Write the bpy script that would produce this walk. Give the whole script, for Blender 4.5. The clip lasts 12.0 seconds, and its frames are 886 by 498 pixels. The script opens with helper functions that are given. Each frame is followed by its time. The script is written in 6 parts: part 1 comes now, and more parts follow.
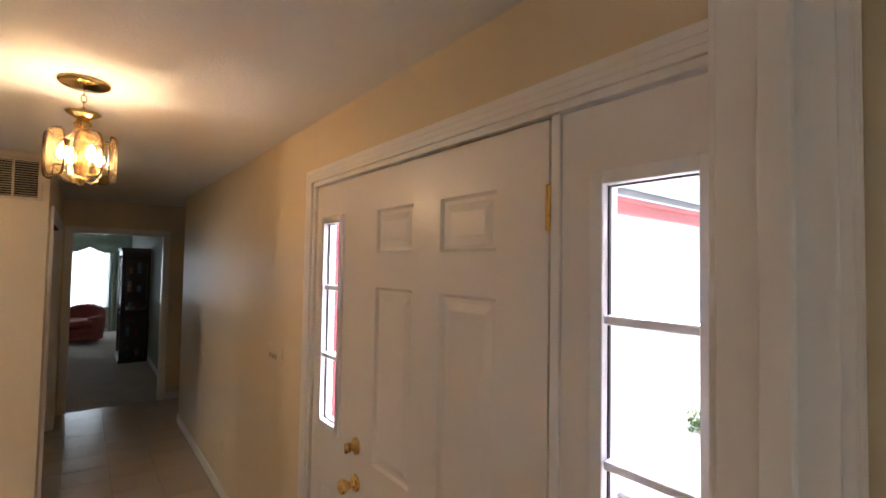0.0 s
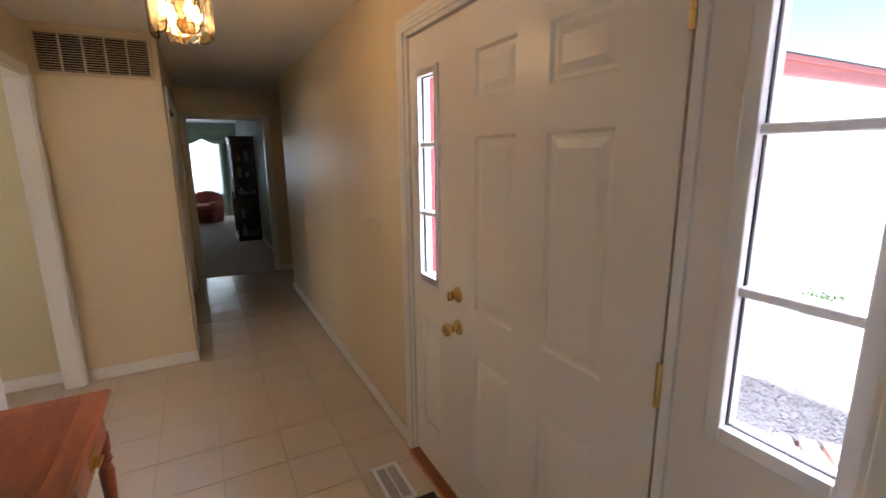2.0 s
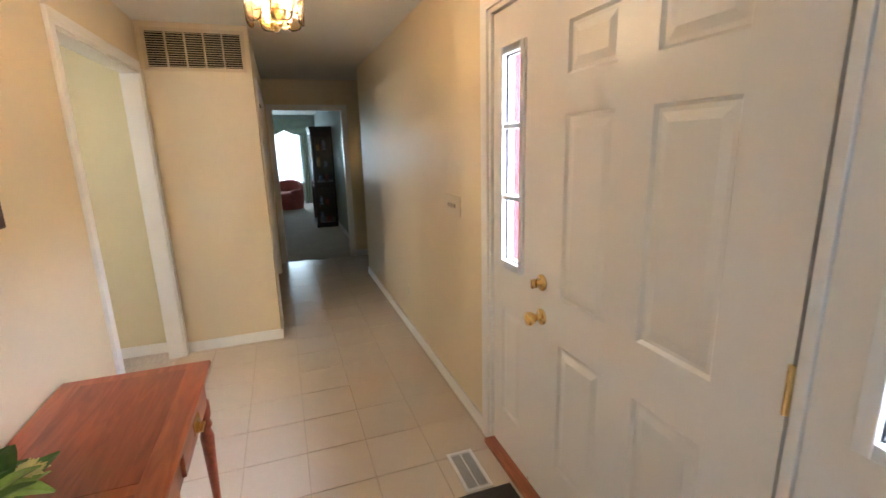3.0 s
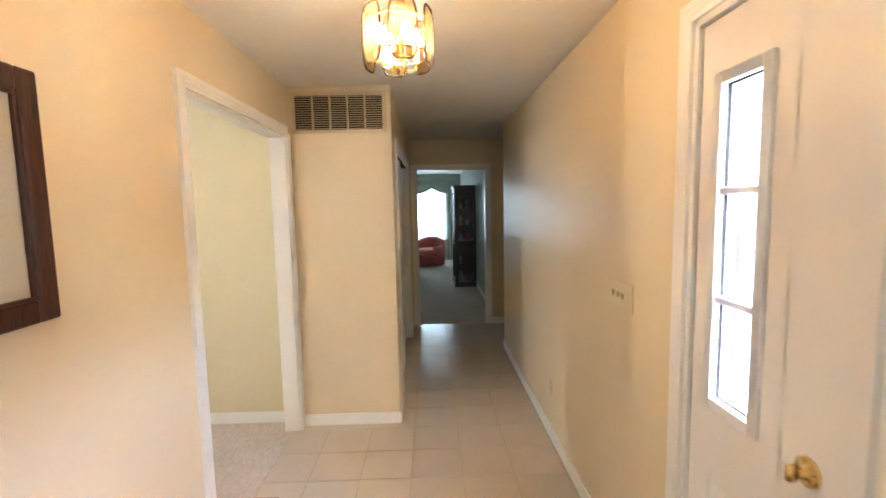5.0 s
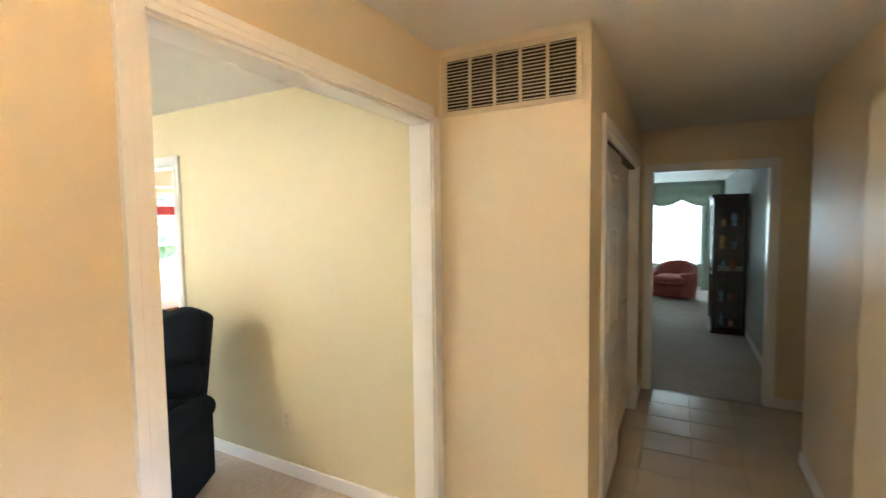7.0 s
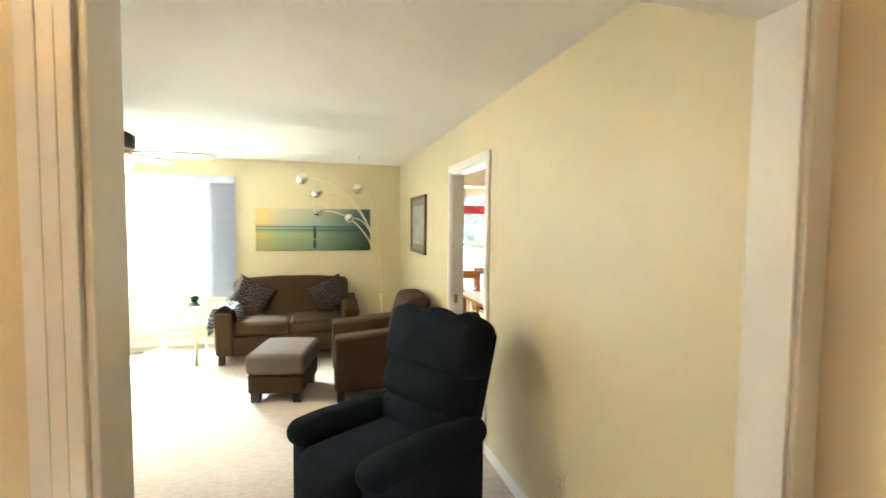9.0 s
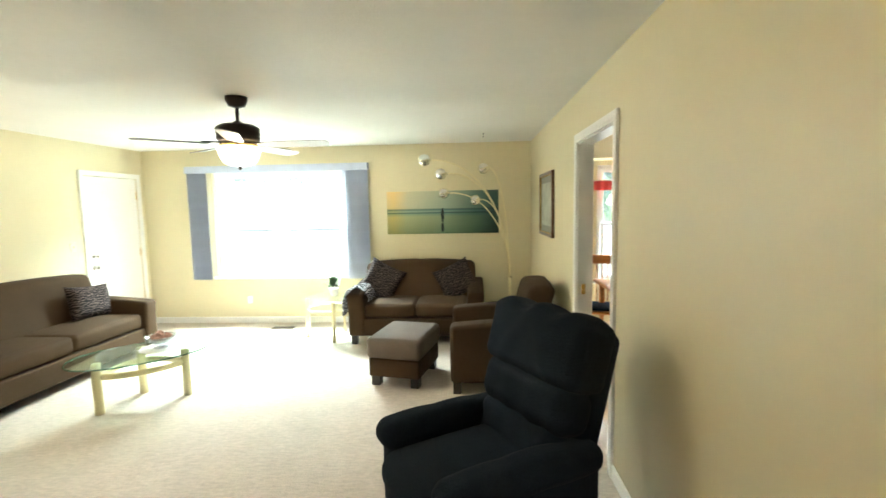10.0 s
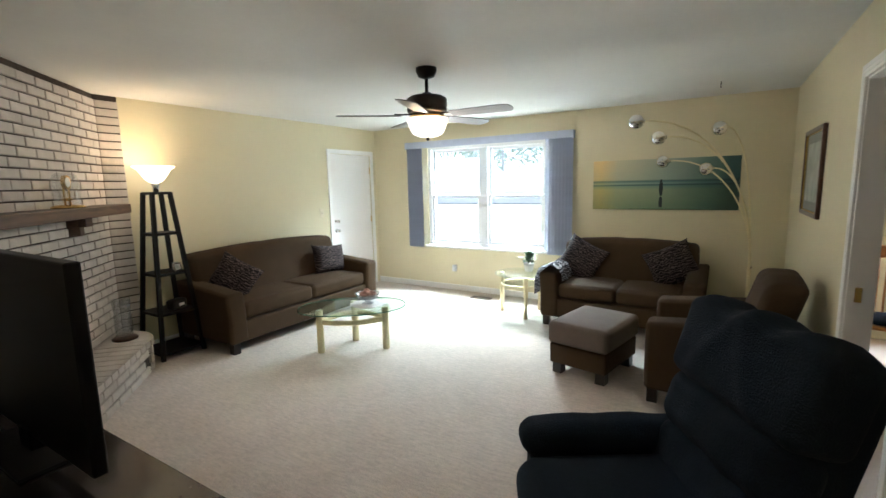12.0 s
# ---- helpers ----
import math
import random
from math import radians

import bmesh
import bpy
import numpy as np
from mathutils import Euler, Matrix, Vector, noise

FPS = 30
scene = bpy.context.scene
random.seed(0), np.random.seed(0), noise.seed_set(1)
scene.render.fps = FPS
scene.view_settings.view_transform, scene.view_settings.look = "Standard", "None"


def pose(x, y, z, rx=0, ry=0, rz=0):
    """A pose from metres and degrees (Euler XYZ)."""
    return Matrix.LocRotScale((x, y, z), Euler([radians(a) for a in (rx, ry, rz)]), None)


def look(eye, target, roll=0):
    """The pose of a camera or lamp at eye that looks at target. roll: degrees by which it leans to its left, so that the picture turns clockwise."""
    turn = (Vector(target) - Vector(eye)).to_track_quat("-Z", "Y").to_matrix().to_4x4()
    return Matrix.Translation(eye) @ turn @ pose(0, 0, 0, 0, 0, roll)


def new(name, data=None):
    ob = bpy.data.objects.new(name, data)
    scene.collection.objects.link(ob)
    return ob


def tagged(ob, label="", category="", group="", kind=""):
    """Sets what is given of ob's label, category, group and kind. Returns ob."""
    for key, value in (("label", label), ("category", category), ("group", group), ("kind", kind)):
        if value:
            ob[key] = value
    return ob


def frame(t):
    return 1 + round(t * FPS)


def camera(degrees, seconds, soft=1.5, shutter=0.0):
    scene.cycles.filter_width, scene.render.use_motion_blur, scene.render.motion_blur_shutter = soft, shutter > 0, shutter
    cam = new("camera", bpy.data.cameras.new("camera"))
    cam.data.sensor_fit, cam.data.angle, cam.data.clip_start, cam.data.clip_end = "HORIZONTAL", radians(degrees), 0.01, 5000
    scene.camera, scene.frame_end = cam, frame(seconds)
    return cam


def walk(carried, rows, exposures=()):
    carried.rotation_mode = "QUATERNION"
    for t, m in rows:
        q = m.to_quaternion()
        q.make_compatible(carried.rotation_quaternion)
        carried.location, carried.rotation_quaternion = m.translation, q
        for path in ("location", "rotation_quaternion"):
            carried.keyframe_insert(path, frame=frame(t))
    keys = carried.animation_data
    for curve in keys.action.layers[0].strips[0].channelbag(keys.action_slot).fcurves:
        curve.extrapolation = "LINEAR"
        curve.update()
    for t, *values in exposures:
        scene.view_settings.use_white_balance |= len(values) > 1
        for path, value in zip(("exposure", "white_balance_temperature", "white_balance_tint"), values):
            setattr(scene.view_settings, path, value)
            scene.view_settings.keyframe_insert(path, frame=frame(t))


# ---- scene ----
cam = camera(88.9, 12.0, shutter=0.35)
PATH = [
    (0, (-0.872, -2.11, 1.75), (0.374, -0.547, 1.821), 1.0),
    (0.5, (-0.879, -2.101, 1.717), (0.33, -0.509, 1.668), 0.7),
    (1, (-0.875, -2.085, 1.679), (0.271, -0.457, 1.485), 0.6),
    (1.5, (-0.881, -2.063, 1.64), (0.16, -0.387, 1.312), -0.0),
    (2, (-0.895, -2.039, 1.601), (0.023, -0.312, 1.187), -0.6),
    (2.5, (-0.913, -2.011, 1.58), (-0.13, -0.229, 1.12), -1.3),
    (3, (-0.931, -1.97, 1.573), (-0.289, -0.131, 1.118), -1.5),
    (5, (-0.801, -1.375, 1.621), (-0.748, 0.614, 1.419), -1.2),
    (5.5, (-0.732, -1.096, 1.644), (-0.893, 0.892, 1.497), -1.2),
    (6, (-0.699, -0.773, 1.633), (-1.094, 1.183, 1.507), -0.6),
    (6.5, (-0.701, -0.441, 1.632), (-1.359, 1.443, 1.503), -0.6),
    (7, (-0.718, -0.094, 1.626), (-1.654, 1.669, 1.503), -0.7),
    (8.8, (-0.987, 0.738, 1.606), (-2.874, 1.395, 1.511), 0.7),
    (9, (-1.050, 0.812, 1.616), (-2.977, 1.338, 1.505), 0.6),
    (9.5, (-1.185, 0.968, 1.620), (-3.167, 1.171, 1.463), -0.7),
    (10, (-1.385, 1.118, 1.614), (-3.373, 0.996, 1.421), -1.1),
    (10.5, (-1.475, 1.212, 1.601), (-3.415, 0.777, 1.384), -1.1),
    (11, (-1.593, 1.225, 1.587), (-3.458, 0.543, 1.344), -1.2),
    (11.5, (-1.677, 1.282, 1.581), (-3.446, 0.388, 1.314), -1.3),
    (12, (-1.764, 1.336, 1.577), (-3.450, 0.298, 1.293), -1.3),
]
EXPOSURES = [(0.0, 1.34, 6100, 21), (1.5, 1.33, 5900, 19), (2.1, 1.36, 5850, 18), (3.0, 2.25, 5500, 11), (5.0, 2.62, 5500, 12), (6.0, 2.6, 5600, 10), (7.0, 2.58, 5750, 7), (8.8, 2.36, 5950, 6), (9.5, 2.06, 6100, -1), (10.5, 1.53, 5600, -1), (11.2, 1.13, 5500, 2), (12.0, 0.80, 5400, 9)]
walk(cam, [(t, look(eye, target, roll)) for t, eye, target, roll in PATH], EXPOSURES)

# ---- world, sun, lights ----
world = bpy.data.worlds.new("sky")
world.use_nodes = True
scene.world = world
wn = world.node_tree
sky = wn.nodes.new("ShaderNodeTexSky")
sky.sky_type = "NISHITA"
sky.sun_disc = False
sky.sun_elevation = radians(55)
sky.sun_rotation = radians(-117)
wn.nodes["Background"].inputs["Strength"].default_value = 0.15
wn.links.new(sky.outputs["Color"], wn.nodes["Background"].inputs["Color"])

sun_data = bpy.data.lights.new("sun", "SUN")
sun_data.energy, sun_data.angle, sun_data.color = 5.0, radians(0.5), (1.0, 0.95, 0.86)
sun = new("sun", sun_data)
sun.matrix_world = look((-5.0, -2.6, 8.0), (0, 0, 0))


def window_light(name, eye, target, w, h, power, color=(0.86, 0.93, 1.0)):
    """Stands in for the sky's light in a window's opening."""
    d = bpy.data.lights.new(name, "AREA")
    d.shape, d.size, d.size_y, d.energy, d.color = "RECTANGLE", w, h, power, color
    ob = new(name, d)
    ob.matrix_world = look(eye, target)
    return ob


def bulb(name, at, power, color, radius=0.03):
    d = bpy.data.lights.new(name, "POINT")
    d.energy, d.color, d.shadow_soft_size = power, color, radius
    ob = new(name, d)
    ob.location = at
    return ob


window_light("daylight_west_window", (-8.65, -1.53, 3.0), (-6.1, -1.5, 0.5), 2.2, 1.1, 800, (0.92, 1.0, 0.92))
window_light("daylight_sidelights", (1.7, -0.95, 3.3), (-1.6, -0.85, 0.7), 2.4, 1.6, 650, (0.92, 0.92, 1.0))
# Weak added fill at an assumed dining room window that is never in view.
window_light("dining_fill_light", (-0.02, -4.2, 1.4), (-2.2, -2.6, 1.2), 1.6, 1.4, 0.3, (0.88, 0.92, 1.0))
window_light("daylight_far_window", (-1.12, 11.55, 1.35), (-0.9, 6, 0.6), 1.5, 1.35, 13, (0.90, 0.97, 1.0))
window_light("daylight_kitchen_window", (-8.4, 3.7, 3.0), (-6.0, 3.5, 0.6), 2.2, 1.3, 420, (0.95, 0.98, 1.0))
WARM = (1.0, 0.80, 0.58)
bulb("pendant_bulb", (-0.89, 0.13, 2.135), 9.5, (1.0, 0.77, 0.52), 0.012)
bulb("fan_bulb", (-4.725, -0.60, 2.03), 24, WARM, 0.03)
bulb("torchiere_bulb", (-4.01, -3.20, 1.80), 3.2, (1.0, 0.64, 0.32), 0.05)

# ---- materials ----


def mat(name, color, rough=0.5, metal=0.0, spec=0.5, var=0.06, scale=6.0, bump=0.0, bscale=60.0, coat=0.0, per_piece=0.0, fine=0.0):
    """Painted, woven or polished surface: two scales of colour drift, fine relief."""
    m = bpy.data.materials.new(name)
    m.use_nodes = True
    nt = m.node_tree
    b = nt.nodes["Principled BSDF"]
    b.inputs["Roughness"].default_value = rough
    b.inputs["Metallic"].default_value = metal
    b.inputs["Specular IOR Level"].default_value = spec
    b.inputs["Coat Weight"].default_value = coat
    tc = nt.nodes.new("ShaderNodeTexCoord")
    n1 = nt.nodes.new("ShaderNodeTexNoise")
    n1.inputs["Scale"].default_value, n1.inputs["Detail"].default_value = scale, 4
    nt.links.new(tc.outputs["Object"], n1.inputs["Vector"])
    n2 = nt.nodes.new("ShaderNodeTexNoise")
    n2.inputs["Scale"].default_value, n2.inputs["Detail"].default_value = scale * 14, 3
    nt.links.new(tc.outputs["Object"], n2.inputs["Vector"])
    mixn = nt.nodes.new("ShaderNodeMath")
    mixn.operation = "MULTIPLY_ADD"
    nt.links.new(n2.outputs["Fac"], mixn.inputs[0])
    mixn.inputs[1].default_value = 0.4 + fine
    nt.links.new(n1.outputs["Fac"], mixn.inputs[2])
    value = mixn.outputs[0]
    if per_piece:
        info = nt.nodes.new("ShaderNodeObjectInfo")
        add = nt.nodes.new("ShaderNodeMath")
        add.operation = "MULTIPLY_ADD"
        nt.links.new(info.outputs["Random"], add.inputs[0])
        add.inputs[1].default_value = per_piece
        nt.links.new(value, add.inputs[2])
        value = add.outputs[0]
    ramp = nt.nodes.new("ShaderNodeMapRange")
    lo, hi = 0.45 , 0.95 + fine + per_piece
    ramp.inputs["From Min"].default_value, ramp.inputs["From Max"].default_value = lo, hi
    ramp.inputs["To Min"].default_value, ramp.inputs["To Max"].default_value = 1 - var, 1 + var
    nt.links.new(value, ramp.inputs["Value"])
    mul = nt.nodes.new("ShaderNodeMix")
    mul.data_type, mul.blend_type = "RGBA", "MULTIPLY"
    mul.inputs["Factor"].default_value = 1.0
    mul.inputs[6].default_value = (*color, 1)
    nt.links.new(ramp.outputs["Result"], mul.inputs[7])
    nt.links.new(mul.outputs[2], b.inputs["Base Color"])
    if bump:
        nb = nt.nodes.new("ShaderNodeTexNoise")
        nb.inputs["Scale"].default_value, nb.inputs["Detail"].default_value = bscale, 3
        nt.links.new(tc.outputs["Object"], nb.inputs["Vector"])
        bp = nt.nodes.new("ShaderNodeBump")
        bp.inputs["Strength"].default_value, bp.inputs["Distance"].default_value = bump, 0.01
        nt.links.new(nb.outputs["Fac"], bp.inputs["Height"])
        nt.links.new(bp.outputs["Normal"], b.inputs["Normal"])
    return m


def wood(name, dark, light, rough=0.35, scale=3.0, axis=0, coat=0.0):
    m = bpy.data.materials.new(name)
    m.use_nodes = True
    nt = m.node_tree
    b = nt.nodes["Principled BSDF"]
    b.inputs["Roughness"].default_value = rough
    b.inputs["Coat Weight"].default_value = coat
    tc = nt.nodes.new("ShaderNodeTexCoord")
    mp = nt.nodes.new("ShaderNodeMapping")
    sc = [scale * 9] * 3
    sc[axis] = scale
    mp.inputs["Scale"].default_value = sc
    nt.links.new(tc.outputs["Object"], mp.inputs["Vector"])
    n = nt.nodes.new("ShaderNodeTexNoise")
    n.inputs["Scale"].default_value, n.inputs["Detail"].default_value, n.inputs["Distortion"].default_value = 1.4, 6, 1.2
    nt.links.new(mp.outputs["Vector"], n.inputs["Vector"])
    r = nt.nodes.new("ShaderNodeValToRGB")
    r.color_ramp.elements[0].position, r.color_ramp.elements[1].position = 0.3, 0.72
    r.color_ramp.elements[0].color, r.color_ramp.elements[1].color = (*dark, 1), (*light, 1)
    nt.links.new(n.outputs["Fac"], r.inputs["Fac"])
    nt.links.new(r.outputs["Color"], b.inputs["Base Color"])
    bp = nt.nodes.new("ShaderNodeBump")
    bp.inputs["Strength"].default_value, bp.inputs["Distance"].default_value = 0.12, 0.004
    nt.links.new(n.outputs["Fac"], bp.inputs["Height"])
    nt.links.new(bp.outputs["Normal"], b.inputs["Normal"])
    return m


def glass(name, tint=(1, 1, 1), rough=0.0, thin=True):
    m = bpy.data.materials.new(name)
    m.use_nodes = True
    b = m.node_tree.nodes["Principled BSDF"]
    b.inputs["Base Color"].default_value = (*tint, 1)
    b.inputs["Roughness"].default_value = rough
    b.inputs["Transmission Weight"].default_value = 1.0
    b.inputs["IOR"].default_value = 1.05 if thin else 1.45
    return m


def thin_glass(name, tint, gloss=0.04):
    """Thin sheet that lets light straight through, with a clear sheen."""
    m = bpy.data.materials.new(name)
    m.use_nodes = True
    nt = m.node_tree
    t = nt.nodes.new("ShaderNodeBsdfTransparent")
    t.inputs["Color"].default_value = (*tint, 1)
    g = nt.nodes.new("ShaderNodeBsdfGlossy")
    g.inputs["Roughness"].default_value = 0.02
    x = nt.nodes.new("ShaderNodeMixShader")
    x.inputs["Fac"].default_value = gloss
    nt.links.new(t.outputs["BSDF"], x.inputs[1])
    nt.links.new(g.outputs["BSDF"], x.inputs[2])
    nt.links.new(x.outputs["Shader"], nt.nodes["Material Output"].inputs["Surface"])
    return m


def glow(name, color, strength, base=(0.9, 0.9, 0.88)):
    m = bpy.data.materials.new(name)
    m.use_nodes = True
    b = m.node_tree.nodes["Principled BSDF"]
    b.inputs["Base Color"].default_value = (*base, 1)
    b.inputs["Emission Color"].default_value = (*color, 1)
    b.inputs["Emission Strength"].default_value = strength
    b.inputs["Roughness"].default_value = 0.3
    return m


def hazed_glass(name):
    """Window glass with a faint translucent veil that imitates the glare of daylight."""
    m = thin_glass(name, (0.96, 0.975, 0.97))
    nt = m.node_tree
    base = nt.nodes["Mix Shader"]
    d = nt.nodes.new("ShaderNodeBsdfTranslucent")
    d.inputs["Color"].default_value = (0.85, 0.9, 0.92, 1)
    x = nt.nodes.new("ShaderNodeMixShader")
    x.inputs["Fac"].default_value = 0.012
    nt.links.new(base.outputs["Shader"], x.inputs[1])
    nt.links.new(d.outputs["BSDF"], x.inputs[2])
    nt.links.new(x.outputs["Shader"], nt.nodes["Material Output"].inputs["Surface"])
    return m


WALL = mat("cream_wall_paint", (0.74, 0.63, 0.44), 0.40, var=0.02, scale=1.2, bump=0.02, bscale=140)
# The same cream, greener and darker: the daylight's cast is put into the colour.
WALL_LIVING = mat("cream_wall_paint_daylit", (0.69, 0.62, 0.412), 0.42, var=0.02, scale=1.2, bump=0.02, bscale=140)
WALL_FAR = mat("grey_green_wall_paint", (0.36, 0.40, 0.36), 0.5, var=0.03, scale=1.2, bump=0.05, bscale=140)
CEIL = mat("white_ceiling_paint", (0.78, 0.77, 0.73), 0.85, var=0.03, scale=1.5, bump=0.25, bscale=90)
TRIM = mat("white_semi_gloss_paint", (0.85, 0.84, 0.82), 0.28, var=0.012, scale=3, bump=0.01, bscale=50)
DOORWHITE = mat("off_white_door_paint", (0.81, 0.79, 0.77), 0.33, var=0.012, scale=2, bump=0.012, bscale=80)
CARPET = mat("beige_cut_pile_carpet", (0.63, 0.555, 0.49), 0.95, spec=0.1, var=0.15, scale=3.5, bump=1.0, bscale=110, fine=0.8)


def pile_rows(m, strength):
    """Short wavy rows of pile that run across the carpet."""
    nt = m.node_tree
    b = nt.nodes["Principled BSDF"]
    tc = nt.nodes.new("ShaderNodeTexCoord")
    mp = nt.nodes.new("ShaderNodeMapping")
    mp.inputs["Rotation"].default_value = (0, 0, radians(28))
    mp.inputs["Scale"].default_value = (62, 13, 1)
    nt.links.new(tc.outputs["Object"], mp.inputs["Vector"])
    n = nt.nodes.new("ShaderNodeTexNoise")
    n.inputs["Scale"].default_value, n.inputs["Detail"].default_value, n.inputs["Distortion"].default_value = 1.0, 4, 0.6
    nt.links.new(mp.outputs["Vector"], n.inputs["Vector"])
    r = nt.nodes.new("ShaderNodeMapRange")
    r.inputs["From Min"].default_value, r.inputs["From Max"].default_value = 0.35, 0.65
    r.inputs["To Min"].default_value, r.inputs["To Max"].default_value = 1 - strength, 1 + strength * 0.6
    nt.links.new(n.outputs["Fac"], r.inputs["Value"])
    mul = nt.nodes.new("ShaderNodeMix")
    mul.data_type, mul.blend_type = "RGBA", "MULTIPLY"
    mul.inputs["Factor"].default_value = 1.0
    nt.links.new(b.inputs["Base Color"].links[0].from_socket, mul.inputs[6])
    nt.links.new(r.outputs["Result"], mul.inputs[7])
    nt.links.new(mul.outputs[2], b.inputs["Base Color"])


pile_rows(CARPET, 0.10)
TILE = mat("cream_glazed_floor_tile", (0.63, 0.54, 0.44), 0.20, var=0.035, scale=4, bump=0.03, bscale=25, per_piece=0.12)
GROUT = mat("grey_brown_grout", (0.53, 0.45, 0.36), 0.9, var=0.08, scale=10, bump=0.3, bscale=150)
GLASS = thin_glass("clear_window_glass", (0.97, 0.98, 0.975))
HAZED = hazed_glass("hazed_window_glass")

# ---- helpers for meshes ----


def part(name, bm, material, parent=None, label="", smooth=False):
    """Links a bmesh as one mesh object under a thing or a part."""
    me = bpy.data.meshes.new(name)
    if smooth:
        for f in bm.faces:
            f.smooth = True
    bm.to_mesh(me)
    bm.free()
    if material:
        me.materials.append(material)
    ob = new(name, me)
    if parent is not None:
        ob.parent = parent
    if label:
        tagged(ob, label)
    return ob


def piece(name, me, parent, m):
    """One more object on shared mesh data, for bricks and tiles."""
    ob = new(name, me)
    ob.parent = parent
    ob.matrix_local = m
    return ob


def box(bm, x0, y0, z0, x1, y1, z1, m=None):
    v = [bm.verts.new(p) for p in ((x0, y0, z0), (x1, y0, z0), (x1, y1, z0), (x0, y1, z0), (x0, y0, z1), (x1, y0, z1), (x1, y1, z1), (x0, y1, z1))]
    if m is not None:
        for q in v:
            q.co = m @ q.co
    fs = [bm.faces.new([v[i] for i in f]) for f in ((0, 3, 2, 1), (4, 5, 6, 7), (0, 1, 5, 4), (1, 2, 6, 5), (2, 3, 7, 6), (3, 0, 4, 7))]
    return v, fs


def soft_box(x0, y0, z0, x1, y1, z1, r=0.01, seg=2):
    bm = bmesh.new()
    box(bm, x0, y0, z0, x1, y1, z1)
    bmesh.ops.recalc_face_normals(bm, faces=bm.faces)
    bmesh.ops.bevel(bm, geom=bm.edges[:], offset=r, segments=seg, profile=0.5, affect="EDGES", clamp_overlap=True)
    return bm


def boxes(*rows, r=0.0):
    bm = bmesh.new()
    for b in rows:
        box(bm, *b)
    if r:
        bmesh.ops.bevel(bm, geom=bm.edges[:], offset=r, segments=2, profile=0.5, affect="EDGES", clamp_overlap=True)
    return bm


def lathe(profile, steps=24, at=(0, 0, 0)):
    """Turned shape from (radius, height) pairs."""
    bm = bmesh.new()
    rings = []
    for r, z in profile:
        if r < 1e-5:
            rings.append([bm.verts.new((at[0], at[1], at[2] + z))])
        else:
            rings.append([bm.verts.new((at[0] + r * math.cos(2 * math.pi * i / steps), at[1] + r * math.sin(2 * math.pi * i / steps), at[2] + z)) for i in range(steps)])
    for a, b in zip(rings, rings[1:]):
        for i in range(steps):
            j = (i + 1) % steps
            loop = []
            for v in (a[i % len(a)], a[j % len(a)], b[j % len(b)], b[i % len(b)]):
                if v not in loop:
                    loop.append(v)
            if len(loop) > 2:
                bm.faces.new(loop)
    return bm


def tube(points, radius, steps=8, taper=None, closed=False):
    """Round bar along a line of points."""
    bm = bmesh.new()
    pts = [Vector(p) for p in points]
    rings = []
    n = len(pts)
    for k, p in enumerate(pts):
        if closed:
            d = (pts[(k + 1) % n] - pts[k - 1]).normalized()
        else:
            d = (pts[min(k + 1, n - 1)] - pts[max(k - 1, 0)]).normalized()
        q = d.to_track_quat("Z", "Y").to_matrix()
        r = radius if taper is None else radius + (taper - radius) * k / (n - 1)
        rings.append([bm.verts.new(p + q @ Vector((r * math.cos(2 * math.pi * i / steps), r * math.sin(2 * math.pi * i / steps), 0))) for i in range(steps)])
    pairs = list(zip(rings, rings[1:])) + ([(rings[-1], rings[0])] if closed else [])
    for a, b in pairs:
        for i in range(steps):
            bm.faces.new((a[i], a[(i + 1) % steps], b[(i + 1) % steps], b[i]))
    if not closed:
        bm.faces.new(rings[0][::-1])
        bm.faces.new(rings[-1])
    return bm


def prism(outline, z0, z1, m=None):
    """Upright block over a flat outline of (x, y)."""
    bm = bmesh.new()
    lo = [bm.verts.new((x, y, z0)) for x, y in outline]
    hi = [bm.verts.new((x, y, z1)) for x, y in outline]
    bm.faces.new(lo[::-1])
    bm.faces.new(hi)
    n = len(lo)
    for i in range(n):
        bm.faces.new((lo[i], lo[(i + 1) % n], hi[(i + 1) % n], hi[i]))
    bmesh.ops.recalc_face_normals(bm, faces=bm.faces)
    if m is not None:
        bm.transform(m)
    return bm


def empty(name, at=(0, 0, 0), turn=0.0):
    e = new(name)
    e.empty_display_size = 0.1
    e.matrix_world = pose(*at, 0, 0, turn)
    return e


def wall(name, axis, a0, a1, s0, s1, openings=(), material=None, z1=2.44, label="", z0=0.0):
    """A wall of thickness a0..a1 across the axis and s0..s1 along the other, with openings (s, s, z, z) cut through."""
    bm = bmesh.new()

    def put(u0, u1, w0, w1):
        if u1 - u0 < 1e-4 or w1 - w0 < 1e-4:
            return
        if axis == "x":
            box(bm, a0, u0, w0, a1, u1, w1)
        else:
            box(bm, u0, a0, w0, u1, a1, w1)
    at = s0
    for o0, o1, b, t in sorted(openings):
        put(at, o0, z0, z1)
        put(o0, o1, z0, b)
        put(o0, o1, t, z1)
        at = o1
    put(at, s1, z0, z1)
    bmesh.ops.remove_doubles(bm, verts=bm.verts[:], dist=1e-5)
    return tagged(part(name, bm, material), label or "smooth cream painted interior wall", "wall", kind="structure")


H = 2.44
# ---- the setting ----
FDY0, FDY1 = -1.895, -0.012     # front door unit, rough opening in y
NW = 1.935                      # living room north wall face
SW_Y = -3.47                    # living room south wall face
WX = -7.53                      # living room west wall face
LX, LXB = -1.775, -1.885        # hall left wall: hall face, living room face
CLX = -1.06                     # closet side face
VY = 1.86                       # vent wall face
EY = 4.56                       # hall end wall face

